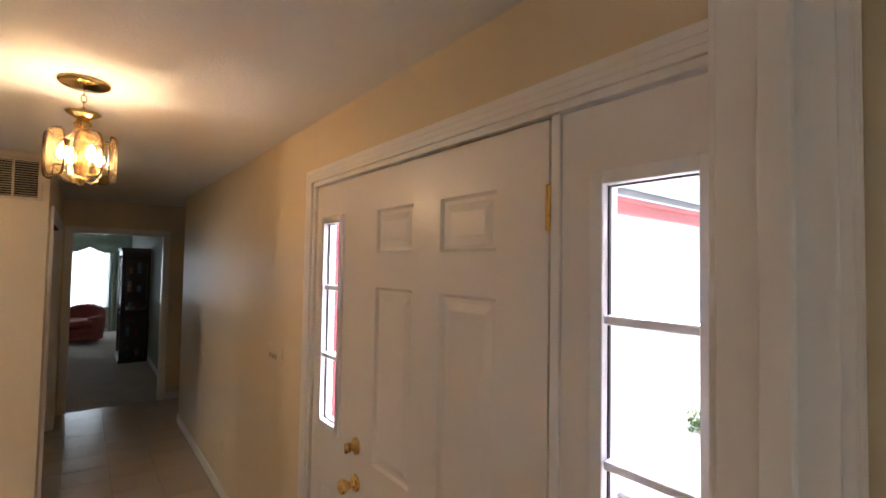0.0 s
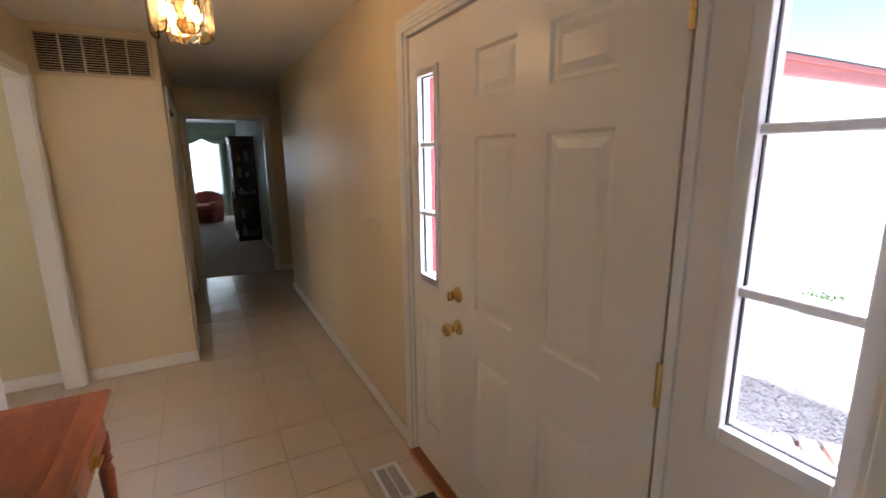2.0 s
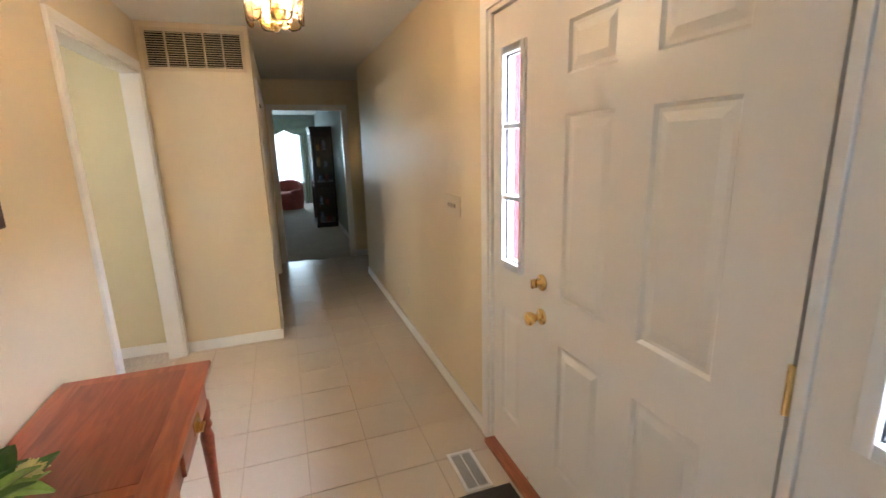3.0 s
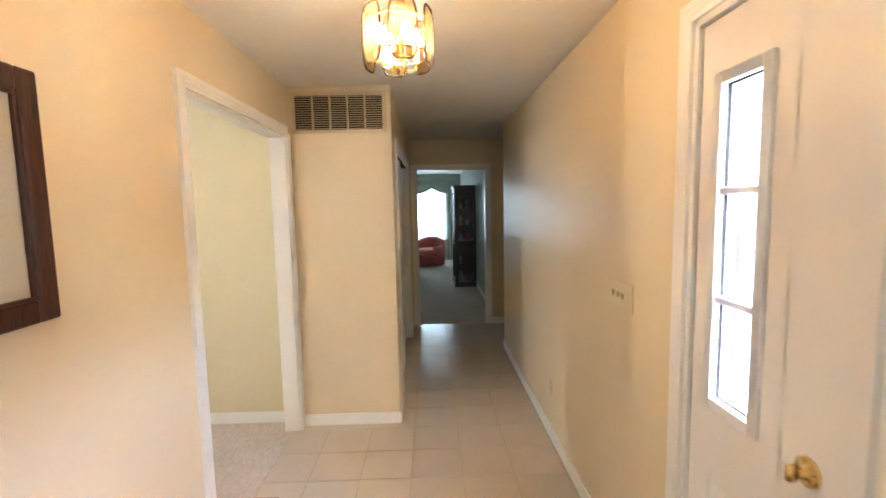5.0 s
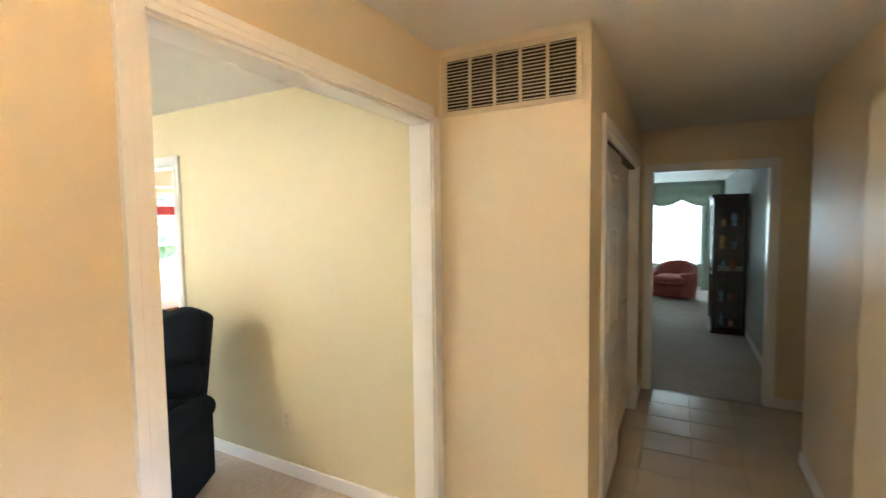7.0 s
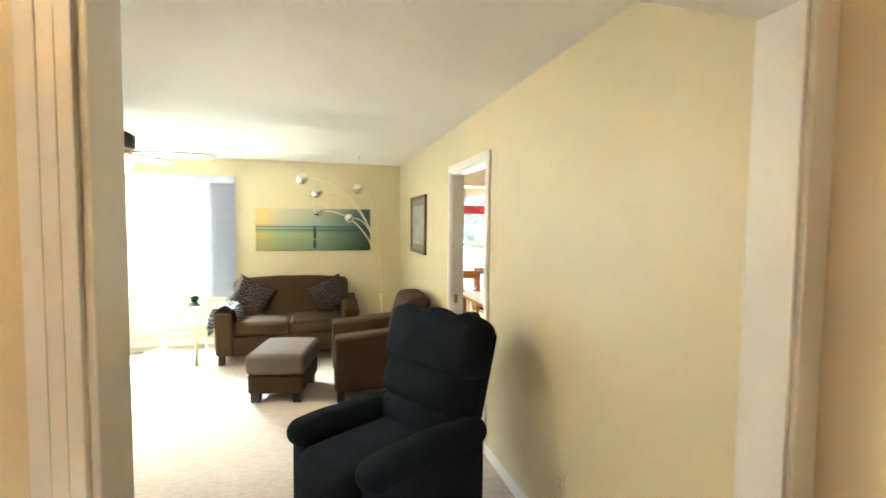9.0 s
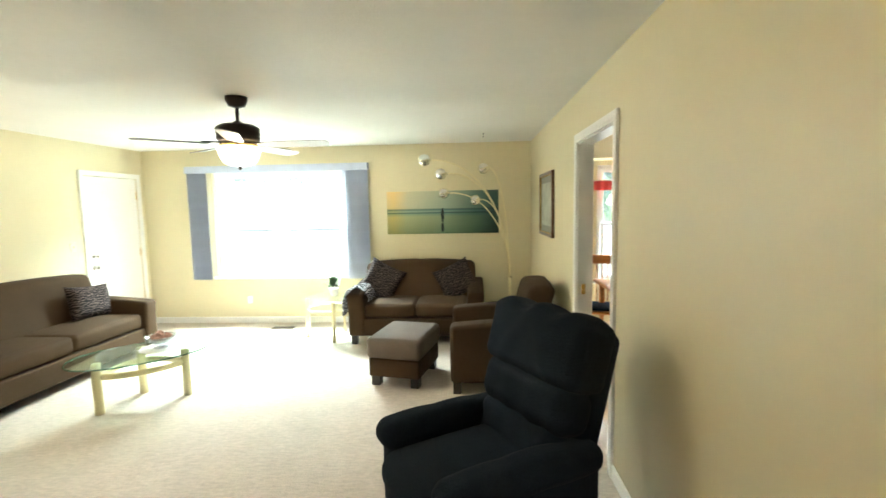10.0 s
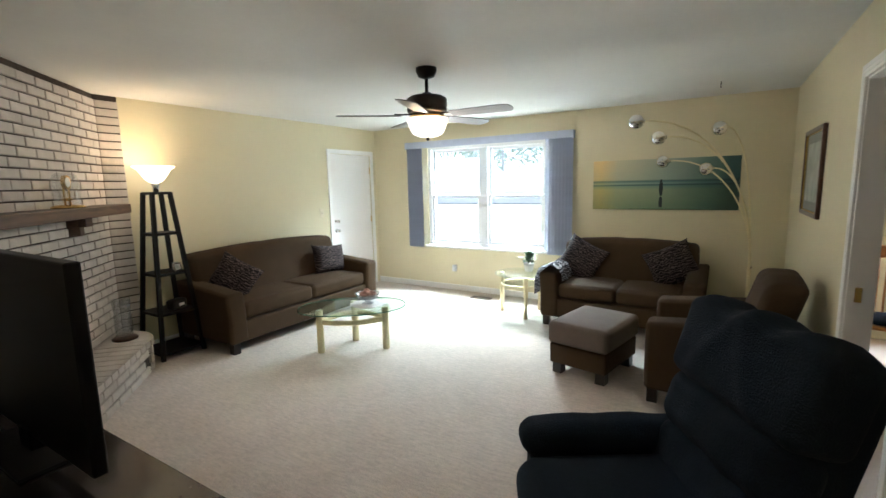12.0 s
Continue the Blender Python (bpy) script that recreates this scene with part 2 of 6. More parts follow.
# The second opening is an assumed, unseen one that lets in fill light.
wall("wall_east", "x", 0.0, 0.13, -6.0, 3.55, [(FDY0, FDY1, 0.0, 2.15), (-5.0, -3.4, 0.75, 2.1)], WALL)
wall("wall_recess_side", "y", 3.40, 3.55, 0.13, 0.95, (), WALL)
wall("wall_recess_end", "x", 0.95, 1.05, 3.55, EY + 0.11, (), WALL)
wall("wall_hall_end", "y", EY, EY + 0.11, -1.95, 0.95, [(-0.975, -0.066, 0.0, 2.06)], WALL)
wall("wall_hall_west", "x", LXB, LX, -1.83, VY + 0.1, [(0.50, 1.79, 0.0, 2.10)], WALL)
wall("wall_living_east", "x", LXB, LX, -6.0, -1.97, (), WALL_LIVING)
wall("wall_vent", "y", VY, VY + 0.07, LX, CLX, (), WALL)
wall("wall_closet_side", "x", CLX - 0.1, CLX, VY + 0.07, EY, [(2.22, 4.0, 0.0, 2.06)], WALL)
wall("wall_closet_back", "x", -1.95, -1.9, NW + 0.11, EY, (), WALL)
wall("wall_living_north", "y", NW, NW + 0.11, WX - 0.2, LXB, [(-4.885, -4.01, 0.0, 2.06)], WALL_LIVING)
wall("wall_living_west", "x", WX - 0.2, WX, SW_Y - 0.12, NW, [(-2.455, -0.605, 0.66, 2.13)], WALL_LIVING)
wall("wall_living_south", "y", SW_Y - 0.12, SW_Y, WX, LXB, [(-7.40, -6.535, 0.0, 2.05)], WALL_LIVING)
wall("wall_dining_north", "y", -1.97, -1.83, LX, 0.0, [(-1.62, -0.10, 0.0, 2.34)], WALL)
wall("wall_dining_south", "y", -6.1, -6.0, LXB - 0.1, 0.18, (), WALL)
# rooms beyond
wall("wall_far_east", "x", 0.08, 0.18, EY + 0.11, 11.5, (), WALL_FAR, label="grey-green painted wall of the far room")
wall("wall_far_north", "y", 11.5, 11.6, -3.5, 0.18, [(-1.9, -0.34, 0.62, 2.05)], WALL_FAR, label="grey-green painted wall with a curtained window")
wall("wall_far_west", "x", -3.6, -3.5, EY + 0.11, 11.6, (), WALL_FAR, label="grey-green painted wall of the far room")
wall("wall_far_south", "y", EY, EY + 0.11, -3.5, -1.95, (), WALL_FAR, label="grey-green painted wall of the far room")
wall("wall_kitchen_north", "y", 5.6, 5.7, WX, -2.0, (), WALL_LIVING)
wall("wall_kitchen_west", "x", WX - 0.1, WX, NW + 0.11, 5.7, [(2.80, 4.60, 0.55, 2.10)], WALL_LIVING)
wall("wall_kitchen_east", "x", -2.06, -1.96, NW + 0.11, 5.6, (), WALL_LIVING)


def slab(name, x0, y0, z0, x1, y1, z1, material, label, cat):
    return tagged(part(name, boxes((x0, y0, z0, x1, y1, z1)), material), label, cat, kind="structure")


slab("ceiling", -7.8, -6.1, H, 1.05, EY + 0.05, H + 0.1, CEIL, "white textured painted ceiling", "ceiling")
slab("ceiling_far", -3.6, EY + 0.05, H, 0.2, 11.6, H + 0.1, CEIL, "white ceiling of the far room", "ceiling")
slab("ceiling_kitchen", -7.8, EY + 0.05, H, -3.6, 5.7, H + 0.1, CEIL, "white ceiling of the kitchen", "ceiling")
slab("floor_hall", -1.83, -6.0, -0.1, 1.0, EY + 0.03, -0.004, GROUT, "grey-brown grouted bed under cream floor tiles", "floor")
slab("floor_living", WX - 0.1, SW_Y - 0.1, -0.1, -1.83, NW + 0.05, 0.0, CARPET, "beige cut-pile wall-to-wall carpet", "carpet")
slab("floor_far", -3.5, EY + 0.03, -0.1, 0.1, 11.5, 0.0, CARPET, "grey-beige carpet in the far room", "carpet")
slab("floor_kitchen", WX - 0.1, NW + 0.05, -0.1, -1.96, 5.6, -0.002, TILE, "cream tiled kitchen floor", "floor")

# ---- trims, doors and windows of the setting ----


def trim(name, rows, label="white painted wooden trim", material=None, r=0.003):
    return tagged(part(name, boxes(*rows, r=r), material or TRIM), label, "trim", kind="structure")


BB = 0.085
trim("baseboard_hall_east", [(-0.013, 0.045, 0.0, 0.0, 3.55, BB)], "white painted baseboard")
trim("baseboard_vent", [(LX + 0.012, VY - 0.013, 0.0, CLX + 0.013, VY, BB)], "white painted baseboard")
trim("baseboard_closet", [(CLX, VY, 0.0, CLX + 0.013, 2.155, BB), (CLX, 4.065, 0, CLX + 0.013, EY - 0.02, BB)], "white painted baseboard")
trim("baseboard_end", [(-0.001, EY - 0.013, 0.0, 0.95, EY, BB)], "white painted baseboard")
trim("baseboard_hall_west", [(LX, -1.83, 0.0, LX + 0.013, 0.436, BB)], "white painted baseboard")
trim("baseboard_living_north", [(-3.945, NW - 0.013, 0.0, LXB, NW, BB), (WX, NW - 0.013, 0, -4.95, NW, BB)], "white painted baseboard")
trim("baseboard_living_west", [(WX, SW_Y + 0.013, 0.0, WX + 0.013, NW - 0.013, BB)], "white painted baseboard")
trim("baseboard_living_south", [(-6.53, SW_Y, 0.0, -3.86, SW_Y + 0.013, BB)], "white painted baseboard")
trim("baseboard_living_east", [(LXB - 0.013, -1.5, 0.0, LXB, 0.44, BB)], "white painted baseboard")
trim("baseboard_far_east", [(0.067, EY + 0.18, 0.0, 0.08, 11.5, BB)], "white painted baseboard")
trim("baseboard_far_north", [(-3.5, 11.487, 0.0, 0.067, 11.5, BB)], "white painted baseboard")


def casing(name, axis, face, out, a, b, top, w=0.062, t=0.018, legs=(True, True), label="white moulded door casing"):
    """Moulded casing round an opening a..b on a wall face; out: +1 or -1, the side it stands on."""
    rows = []

    def bar(u0, u1, z0, z1, d):
        p, q = sorted((face, face + out * d))
        rows.append((p, u0, z0, q, u1, z1) if axis == "x" else (u0, p, z0, u1, q, z1))
    if legs[0]:
        bar(a - w, a - w * 0.62, 0, top + w, t)
        bar(a - w * 0.62, a - w * 0.30, 0, top + w * 0.62, t * 0.95)
        bar(a - w * 0.30, a, 0, top + w * 0.30, t * 0.88)
    if legs[1]:
        bar(b, b + w * 0.30, 0, top + w * 0.30, t * 0.88)
        bar(b + w * 0.30, b + w * 0.62, 0, top + w * 0.62, t * 0.95)
        bar(b + w * 0.62, b + w, 0, top + w, t)
    bar(a, b, top, top + w * 0.30, t * 0.88)
    bar(a - (w * 0.30 if legs[0] else 0), b + (w * 0.30 if legs[1] else 0), top + w * 0.30, top + w * 0.62, t * 0.95)
    bar(a - (w * 0.62 if legs[0] else 0), b + (w * 0.62 if legs[1] else 0), top + w * 0.62, top + w, t)
    return trim(name, rows, label, r=0.0012)


def jamb(name, axis, a0, a1, s0, s1, top, t=0.012, label="white painted door jamb"):
    """Lining of an opening through a wall."""
    rows = []
    for u0, u1, z0, z1 in ((s0, s0 + t, 0, top - t), (s1 - t, s1, 0, top - t), (s0, s1, top - t, top)):
        rows.append((a0, u0, z0, a1, u1, z1) if axis == "x" else (u0, a0, z0, u1, a1, z1))
    return trim(name, rows, label)


casing("casing_living_opening", "x", LX, 1, 0.50, 1.79, 2.10, legs=(True, False))
trim("casing_living_opening_strip", [(LX, 1.79, 0, LX + 0.014, 1.857, 2.12)], "white moulded door casing")
jamb("jamb_living_opening", "x", LXB - 0.004, LX + 0.003, 0.50, 1.79, 2.10)
casing("casing_hall_end", "y", EY, -1, -0.975, -0.066, 2.06, legs=(True, True))
jamb("jamb_hall_end", "y", EY - 0.003, EY + 0.113, -0.975, -0.066, 2.06)
casing("casing_closet", "x", CLX, 1, 2.22, 4.0, 2.06)
jamb("jamb_closet", "x", CLX - 0.103, CLX + 0.003, 2.22, 4.0, 2.06)
casing("casing_living_north_door", "y", NW, -1, -4.885, -4.01, 2.06)
jamb("jamb_living_north_door", "y", NW - 0.003, NW + 0.113, -4.885, -4.01, 2.06)
casing("casing_living_south_door", "y", SW_Y, 1, -7.40, -6.535, 2.05)
casing("casing_dining_opening", "y", -1.83, 1, -1.62, -0.10, 2.34)
casing("casing_dining_opening_back", "y", -1.97, -1, -1.62, -0.10, 2.34)
jamb("jamb_dining_opening", "y", -1.973, -1.827, -1.62, -0.10, 2.34)
trim("stop_dining_opening", [(-0.135, -1.93, 0, -0.112, -1.89, 2.328), (-1.608, -1.93, 0, -1.585, -1.89, 2.328)], "white door stop moulding")

# ---- front door unit ----
BRASS = mat("polished_brass", (0.80, 0.56, 0.22), 0.18, metal=1.0, var=0.06, scale=20)
DARKGAP = mat("dark_gap_strip", (0.03, 0.028, 0.026), 0.8, var=0.1)
SILL = wood("red_oak_threshold", (0.22, 0.06, 0.025), (0.40, 0.14, 0.06), 0.4, axis=1)


def raised_panel(bm, y0, y1, z0, z1, x, depth=0.010, rim=0.036):
    """Sunk moulding with a raised field, on a face that looks to -x."""
    steps = [(0, 0.0), (0.010, depth), (0.022, depth), (rim + 0.012, 0.003)]
    rings = []
    for inset, d in steps:
        rings.append([bm.verts.new((x + d, y, z)) for y, z in ((y0 + inset, z0 + inset), (y1 - inset, z0 + inset), (y1 - inset, z1 - inset), (y0 + inset, z1 - inset))])
    for a, b in zip(rings, rings[1:]):
        for i in range(4):
            bm.faces.new((a[i], a[(i + 1) % 4], b[(i + 1) % 4], b[i]))
    bm.faces.new(rings[-1])


def panel_face(bm, x, y0, y1, z0, z1, holes):
    """Flat face that looks to -x, with rectangles left open for panels or lights."""
    ys = sorted({y0, y1, *(h[0] for h in holes), *(h[1] for h in holes)})
    zs = sorted({z0, z1, *(h[2] for h in holes), *(h[3] for h in holes)})
    grid = {(i, j): bm.verts.new((x, y, z)) for i, y in enumerate(ys) for j, z in enumerate(zs)}
    for i in range(len(ys) - 1):
        for j in range(len(zs) - 1):
            cy, cz = (ys[i] + ys[i + 1]) / 2, (zs[j] + zs[j + 1]) / 2
            if any(h[0] < cy < h[1] and h[2] < cz < h[3] for h in holes):
                continue
            bm.faces.new((grid[i, j], grid[i, j + 1], grid[i + 1, j + 1], grid[i + 1, j]))


def front_door():
    d = empty("front_door", (0, 0, 0))
    tagged(d, "closed off-white six-panel front door with brass locks", "door")
    y0, y1, z0, z1, x = -1.412, -0.385, 0.03, 2.112, 0.012
    rows = [(1.79, 1.96), (0.985, 1.66), (0.25, 0.80)]
    cols = [(-1.235, -0.985), (-0.835, -0.590)]
    holes = [(a, b, c, e) for a, b in cols for c, e in rows]
    bm = bmesh.new()
    panel_face(bm, x, y0, y1, z0, z1, holes)
    for h in holes:
        raised_panel(bm, *h, x)
    box(bm, x + 0.012, y0, z0, x + 0.045, y1, z1)
    for p, q in ((y0, y0), (y1, y1)):
        a = [bm.verts.new(v) for v in ((x, p, z0), (x + 0.012, p, z0), (x + 0.012, p, z1), (x, p, z1))]
        bm.faces.new(a)
    bmesh.ops.remove_doubles(bm, verts=bm.verts[:], dist=1e-5)
    part("door_leaf", bm, DOORWHITE, d)

    def rosette(name, y, z, knob):
        prof = [(0, -0.001), (0.034, 0), (0.034, 0.006), (0.028, 0.010), (0.016, 0.012), (0.013, 0.03)]
        prof += [(0.024, 0.042), (0.030, 0.056), (0.026, 0.068), (0.012, 0.074), (0, 0.075)] if knob else [(0.010, 0.03), (0.0, 0.032)]
        bm = lathe(prof, 20)
        bm.transform(Matrix.Translation((x, y, z)) @ Matrix.Rotation(radians(-90), 4, "Y"))
        if not knob:
            box(bm, x - 0.05, y - 0.006, z - 0.018, x - 0.028, y + 0.006, z + 0.018)
        return part(name, bm, BRASS, d, "polished brass", True)
    rosette("door_knob", -0.468, 0.875, True)
    rosette("deadbolt", -0.466, 1.02, False)
    for z in (1.893, 1.06, 0.25):
        bm = boxes((x - 0.003, y0 - 0.004, z - 0.055, x + 0.001, y0 + 0.007, z + 0.055), r=0.001)
        b2 = lathe([(0, 0), (0.007, 0.001), (0.007, 0.036), (0.0062, 0.037), (0.007, 0.038), (0.007, 0.074), (0.0062, 0.075), (0.007, 0.076), (0.007, 0.112), (0, 0.116)], 12, (x - 0.006, y0 - 0.003, z - 0.056))
        me = bpy.data.meshes.new("t")
        b2.to_mesh(me)
        bm.from_mesh(me)
        part("hinge", bm, BRASS, d, "brass butt hinge")
    return d


front_door()


def translucent_vinyl(name):
    """White plastic grille that lets some daylight through, in place of bloom on backlit bars."""
    m = mat(name, (0.86, 0.86, 0.86), 0.35, var=0.012, scale=3)
    nt = m.node_tree
    t = nt.nodes.new("ShaderNodeBsdfTranslucent")
    t.inputs["Color"].default_value = (0.86, 0.88, 0.92, 1)
    x = nt.nodes.new("ShaderNodeMixShader")
    x.inputs["Fac"].default_value = 0.09
    nt.links.new(nt.nodes["Principled BSDF"].outputs["BSDF"], x.inputs[1])
    nt.links.new(t.outputs["BSDF"], x.inputs[2])
    nt.links.new(x.outputs["Shader"], nt.nodes["Material Output"].inputs["Surface"])
    return m


GRID_VINYL = translucent_vinyl("white_plastic_window_grid")


def sidelight(name, y0, y1, g0, g1, knob=False):
    """Fixed panel beside the door with a three-light window over a raised panel."""
    s = empty(name, (0, 0, 0))
    tagged(s, "off-white sidelight panel with three stacked window panes", "sidelight", "panels beside the front door")
    x, z0, z1 = 0.012, 0.03, 2.112
    gz0, gz1 = 1.025, 1.945
    pan = (g0, g1, 0.25, 0.80)
    bm = bmesh.new()
    panel_face(bm, x, y0, y1, z0, z1, [(g0, g1, gz0, gz1), pan])
    raised_panel(bm, *pan, x)
    for yy0, yy1, a, b in ((y0, g0, z0, z1), (g1, y1, z0, z1), (g0, g1, z0, gz0), (g0, g1, gz1, z1)):
        box(bm, x + 0.012, yy0, a, x + 0.05, yy1, b)
    part("panel", bm, DOORWHITE, s)
    w = 0.030
    rows = [(x - 0.012, g0 - 0.018, gz0 - 0.018, x + 0.05, g0 + w * 0.5, gz1 + 0.018), (x - 0.012, g1 - w * 0.5, gz0 - 0.018, x + 0.05, g1 + 0.018, gz1 + 0.018),
            (x - 0.012, g0 + w * 0.5, gz0 - 0.018, x + 0.05, g1 - w * 0.5, gz0 + w * 0.5), (x - 0.012, g0 + w * 0.5, gz1 - w * 0.5, x + 0.05, g1 - w * 0.5, gz1 + 0.018)]
    part("window_frame", boxes(*rows, r=0.003), GRID_VINYL, s)
    e = w * 0.5
    part("gasket", boxes((x + 0.010, g0 + e, gz0 + e, x + 0.019, g0 + e + 0.003, gz1 - e), (x + 0.010, g1 - e - 0.003, gz0 + e, x + 0.019, g1 - e, gz1 - e),
                         (x + 0.010, g0 + e + 0.003, gz0 + e, x + 0.019, g1 - e - 0.003, gz0 + e + 0.003), (x + 0.010, g0 + e + 0.003, gz1 - e - 0.003, x + 0.019, g1 - e - 0.003, gz1 - e)), DARKGAP, s, "dark glazing gasket")
    hgt = (gz1 - gz0) / 3
    for k in (1, 2):
        zc = gz0 + hgt * k
        part("muntin", boxes((x - 0.006, g0 + 0.015, zc - 0.010, x + 0.045, g1 - 0.015, zc + 0.010), r=0.004), GRID_VINYL, s)
    for k in range(3):
        pane = part("pane", boxes((x + 0.02, g0 + 0.014, gz0 + hgt * k + 0.009, x + 0.024, g1 - 0.014, gz0 + hgt * (k + 1) - 0.009)), GLASS, s)
        pane.visible_shadow = False
    if knob:
        bm = lathe([(0, -0.001), (0.026, 0), (0.026, 0.006), (0.012, 0.012), (0.012, 0.03), (0.024, 0.042), (0.028, 0.056), (0.018, 0.07), (0, 0.073)], 20)
        bm.transform(Matrix.Translation((x, y0 + 0.03, 0.925)) @ Matrix.Rotation(radians(-90), 4, "Y"))
        part("knob", bm, BRASS, s, "polished brass knob", True)
    return s


sidelight("sidelight_panel", -0.379, -0.024, -0.297, -0.112)
sidelight("sidelight_panel", -1.868, -1.452, -1.775, -1.550)
trim("front_door_frame", [(-0.004, -0.020, 0, 0.075, -0.001, 2.147), (-0.004, -1.895, 0, 0.075, -1.872, 2.147), (-0.004, -1.895, 2.118, 0.075, -0.001, 2.149),
                          (0.008, -1.447, 0, 0.12, -1.421, 2.118)], "white wooden frame of the front door")
# Dark strips set into the door's gaps, standing in for the shade there.
tagged(part("gap_strip", boxes((0.028, -1.421, 0.03, 0.05, -1.411, 2.116), (0.030, -0.3849, 0.03, 0.05, -0.3791, 2.116), (0.03, -1.41, 2.110, 0.05, -0.386, 2.118), (0.03, -0.0245, 0.03, 0.05, -0.02, 2.115)), DARKGAP),
       "dark strip in the gaps of the front door frame", "trim", kind="structure")
casing("casing_front_door", "x", 0.0, -1, -1.893, 0.0, 2.138, w=0.06, legs=(False, True))
tagged(part("threshold", boxes((-0.045, -1.87, 0.0, 0.12, -0.02, 0.028), r=0.006), SILL), "red-brown oak threshold under the front door", "threshold", kind="structure")


def switch_plate(name, m, gangs=1, outlet=False, label=""):
    """Wall plate in the local xz plane, looking to -y."""
    s = empty(name)
    s.matrix_world = m
    w = 0.035 + 0.046 * (gangs - 1)
    part("plate", soft_box(-w, -0.006, -0.058, w, 0, 0.058, 0.004), PLATE, s)
    for g in range(gangs):
        cx = (g - (gangs - 1) / 2) * 0.046
        if outlet:
            for dz in (-0.02, 0.02):
                part("socket", soft_box(cx - 0.016, -0.008, dz - 0.014, cx + 0.016, -0.005, dz + 0.014, 0.002), PLATE2, s, "ivory socket face")
        else:
            part("toggle", soft_box(cx - 0.005, -0.016, -0.012, cx + 0.005, -0.005, 0.012, 0.002), PLATE2, s)
    return tagged(s, label or ("ivory plastic wall outlet" if outlet else "ivory plastic light switch plate"), "outlet" if outlet else "switch")


PLATE = mat("ivory_plastic", (0.72, 0.63, 0.46), 0.35, var=0.02)
PLATE2 = mat("dark_ivory_plastic", (0.60, 0.52, 0.38), 0.35, var=0.03)
VINYL_WHITE = mat("white_plastic", (0.78, 0.78, 0.78), 0.35, var=0.02)
switch_plate("light_switch", Matrix.Translation((0, 0.50, 1.22)) @ pose(0, 0, 0, 0, 0, -90), 3)
switch_plate("wall_outlet", Matrix.Translation((0, 1.60, 0.36)) @ pose(0, 0, 0, 0, 0, -90), 1, True)
switch_plate("wall_outlet", Matrix.Translation((-2.945, NW, 0.365)), 1, True)
night = switch_plate("wall_outlet", Matrix.Translation((WX, -2.0, 0.34)) @ pose(0, 0, 0, 0, 0, 90), 1, True, "ivory wall outlet with a white plug-in night light")
part("night_light", soft_box(-0.032, -0.055, -0.055, 0.032, -0.009, 0.045, 0.012), VINYL_WHITE, night, "white plug-in night light")
switch_plate("light_switch", Matrix.Translation((-6.32, SW_Y, 1.21)) @ pose(0, 0, 0, 0, 0, 180), 1)

# ---- return air grille on the vent wall ----
GRILLE = mat("cream_enamel_steel", (0.66, 0.55, 0.38), 0.4, var=0.03)
# Near-black sheet that stands in for the shaded hollow behind the slats.
GRILLE_DARK = mat("dark_slat_backing", (0.02, 0.018, 0.015), 0.9, var=0.1)


def return_vent():
    v = empty("return_air_vent", (-1.418, VY, 2.26))
    tagged(v, "wide cream steel return air grille high on the wall", "vent")
    hw, hh = 0.325, 0.14
    part("backing", boxes((-hw + 0.01, -0.004, -hh + 0.01, hw - 0.01, -0.001, hh - 0.01)), GRILLE_DARK, v)
    f = 0.024
    part("frame", boxes((-hw, -0.016, -hh, -hw + f, -0.001, hh), (hw - f, -0.016, -hh, hw, -0.001, hh), (-hw + f, -0.016, -hh, hw - f, -0.001, -hh + f), (-hw + f, -0.016, hh - f, hw - f, -0.001, hh), r=0.003), GRILLE, v)
    for k in range(1, 5):
        x = -hw + f + (2 * hw - 2 * f) * k / 5
        part("divider", boxes((x - 0.006, -0.015, -hh + f, x + 0.006, -0.004, hh - f)), GRILLE, v)
    n = 15
    for i in range(n):
        z = -hh + f + (2 * hh - 2 * f) * (i + 0.5) / n
        bm = bmesh.new()
        box(bm, -hw + f, -0.0036, -0.001, hw - f, 0.0036, 0.001)
        bm.transform(Matrix.Translation((0, -0.0095, z)) @ Matrix.Rotation(radians(40), 4, "X"))
        part("slat", bm, GRILLE, v)
    return v


return_vent()

# ---- closet sliding doors ----


def sliding_door(y0, y1, x):
    d = empty("sliding_closet_door", (x, (y0 + y1) / 2, 0.012))
    tagged(d, "white six-panel sliding closet door", "door", "sliding closet doors")
    hw, z1 = (y1 - y0) / 2, 2.02
    cols = [(-hw + 0.10, -0.05), (0.05, hw - 0.10)]
    rows = [(1.68, 1.88), (0.95, 1.56), (0.2, 0.80)]
    holes = [(a, b, c, e) for a, b in cols for c, e in rows]
    bm = bmesh.new()
    panel_face(bm, 0, -hw, hw, 0, z1, holes)
    for h in holes:
        raised_panel(bm, *h, 0)
    box(bm, 0.012, -hw, 0, 0.03, hw, z1)
    bm.transform(Matrix.Diagonal((-1, 1, 1, 1)))
    bmesh.ops.reverse_faces(bm, faces=bm.faces[:])
    part("door_leaf", bm, DOORWHITE, d)
    bm = lathe([(0, 0.0), (0.022, 0.001), (0.026, 0.004), (0.022, 0.003), (0, 0.001)], 16)
    bm.transform(Matrix.Translation((0.0, -hw + 0.05, 0.95)) @ Matrix.Rotation(radians(90), 4, "Y"))
    part("finger_pull", bm, BRASS, d, "round brass finger pull", True)


sliding_door(2.24, 3.13, CLX - 0.025)
sliding_door(3.09, 3.985, CLX - 0.062)
tagged(part("closet_track", boxes((CLX - 0.09, 2.24, 2.034, CLX - 0.015, 3.98, 2.046)), DARKGAP), "dark metal track over the closet doors", "track", kind="structure")

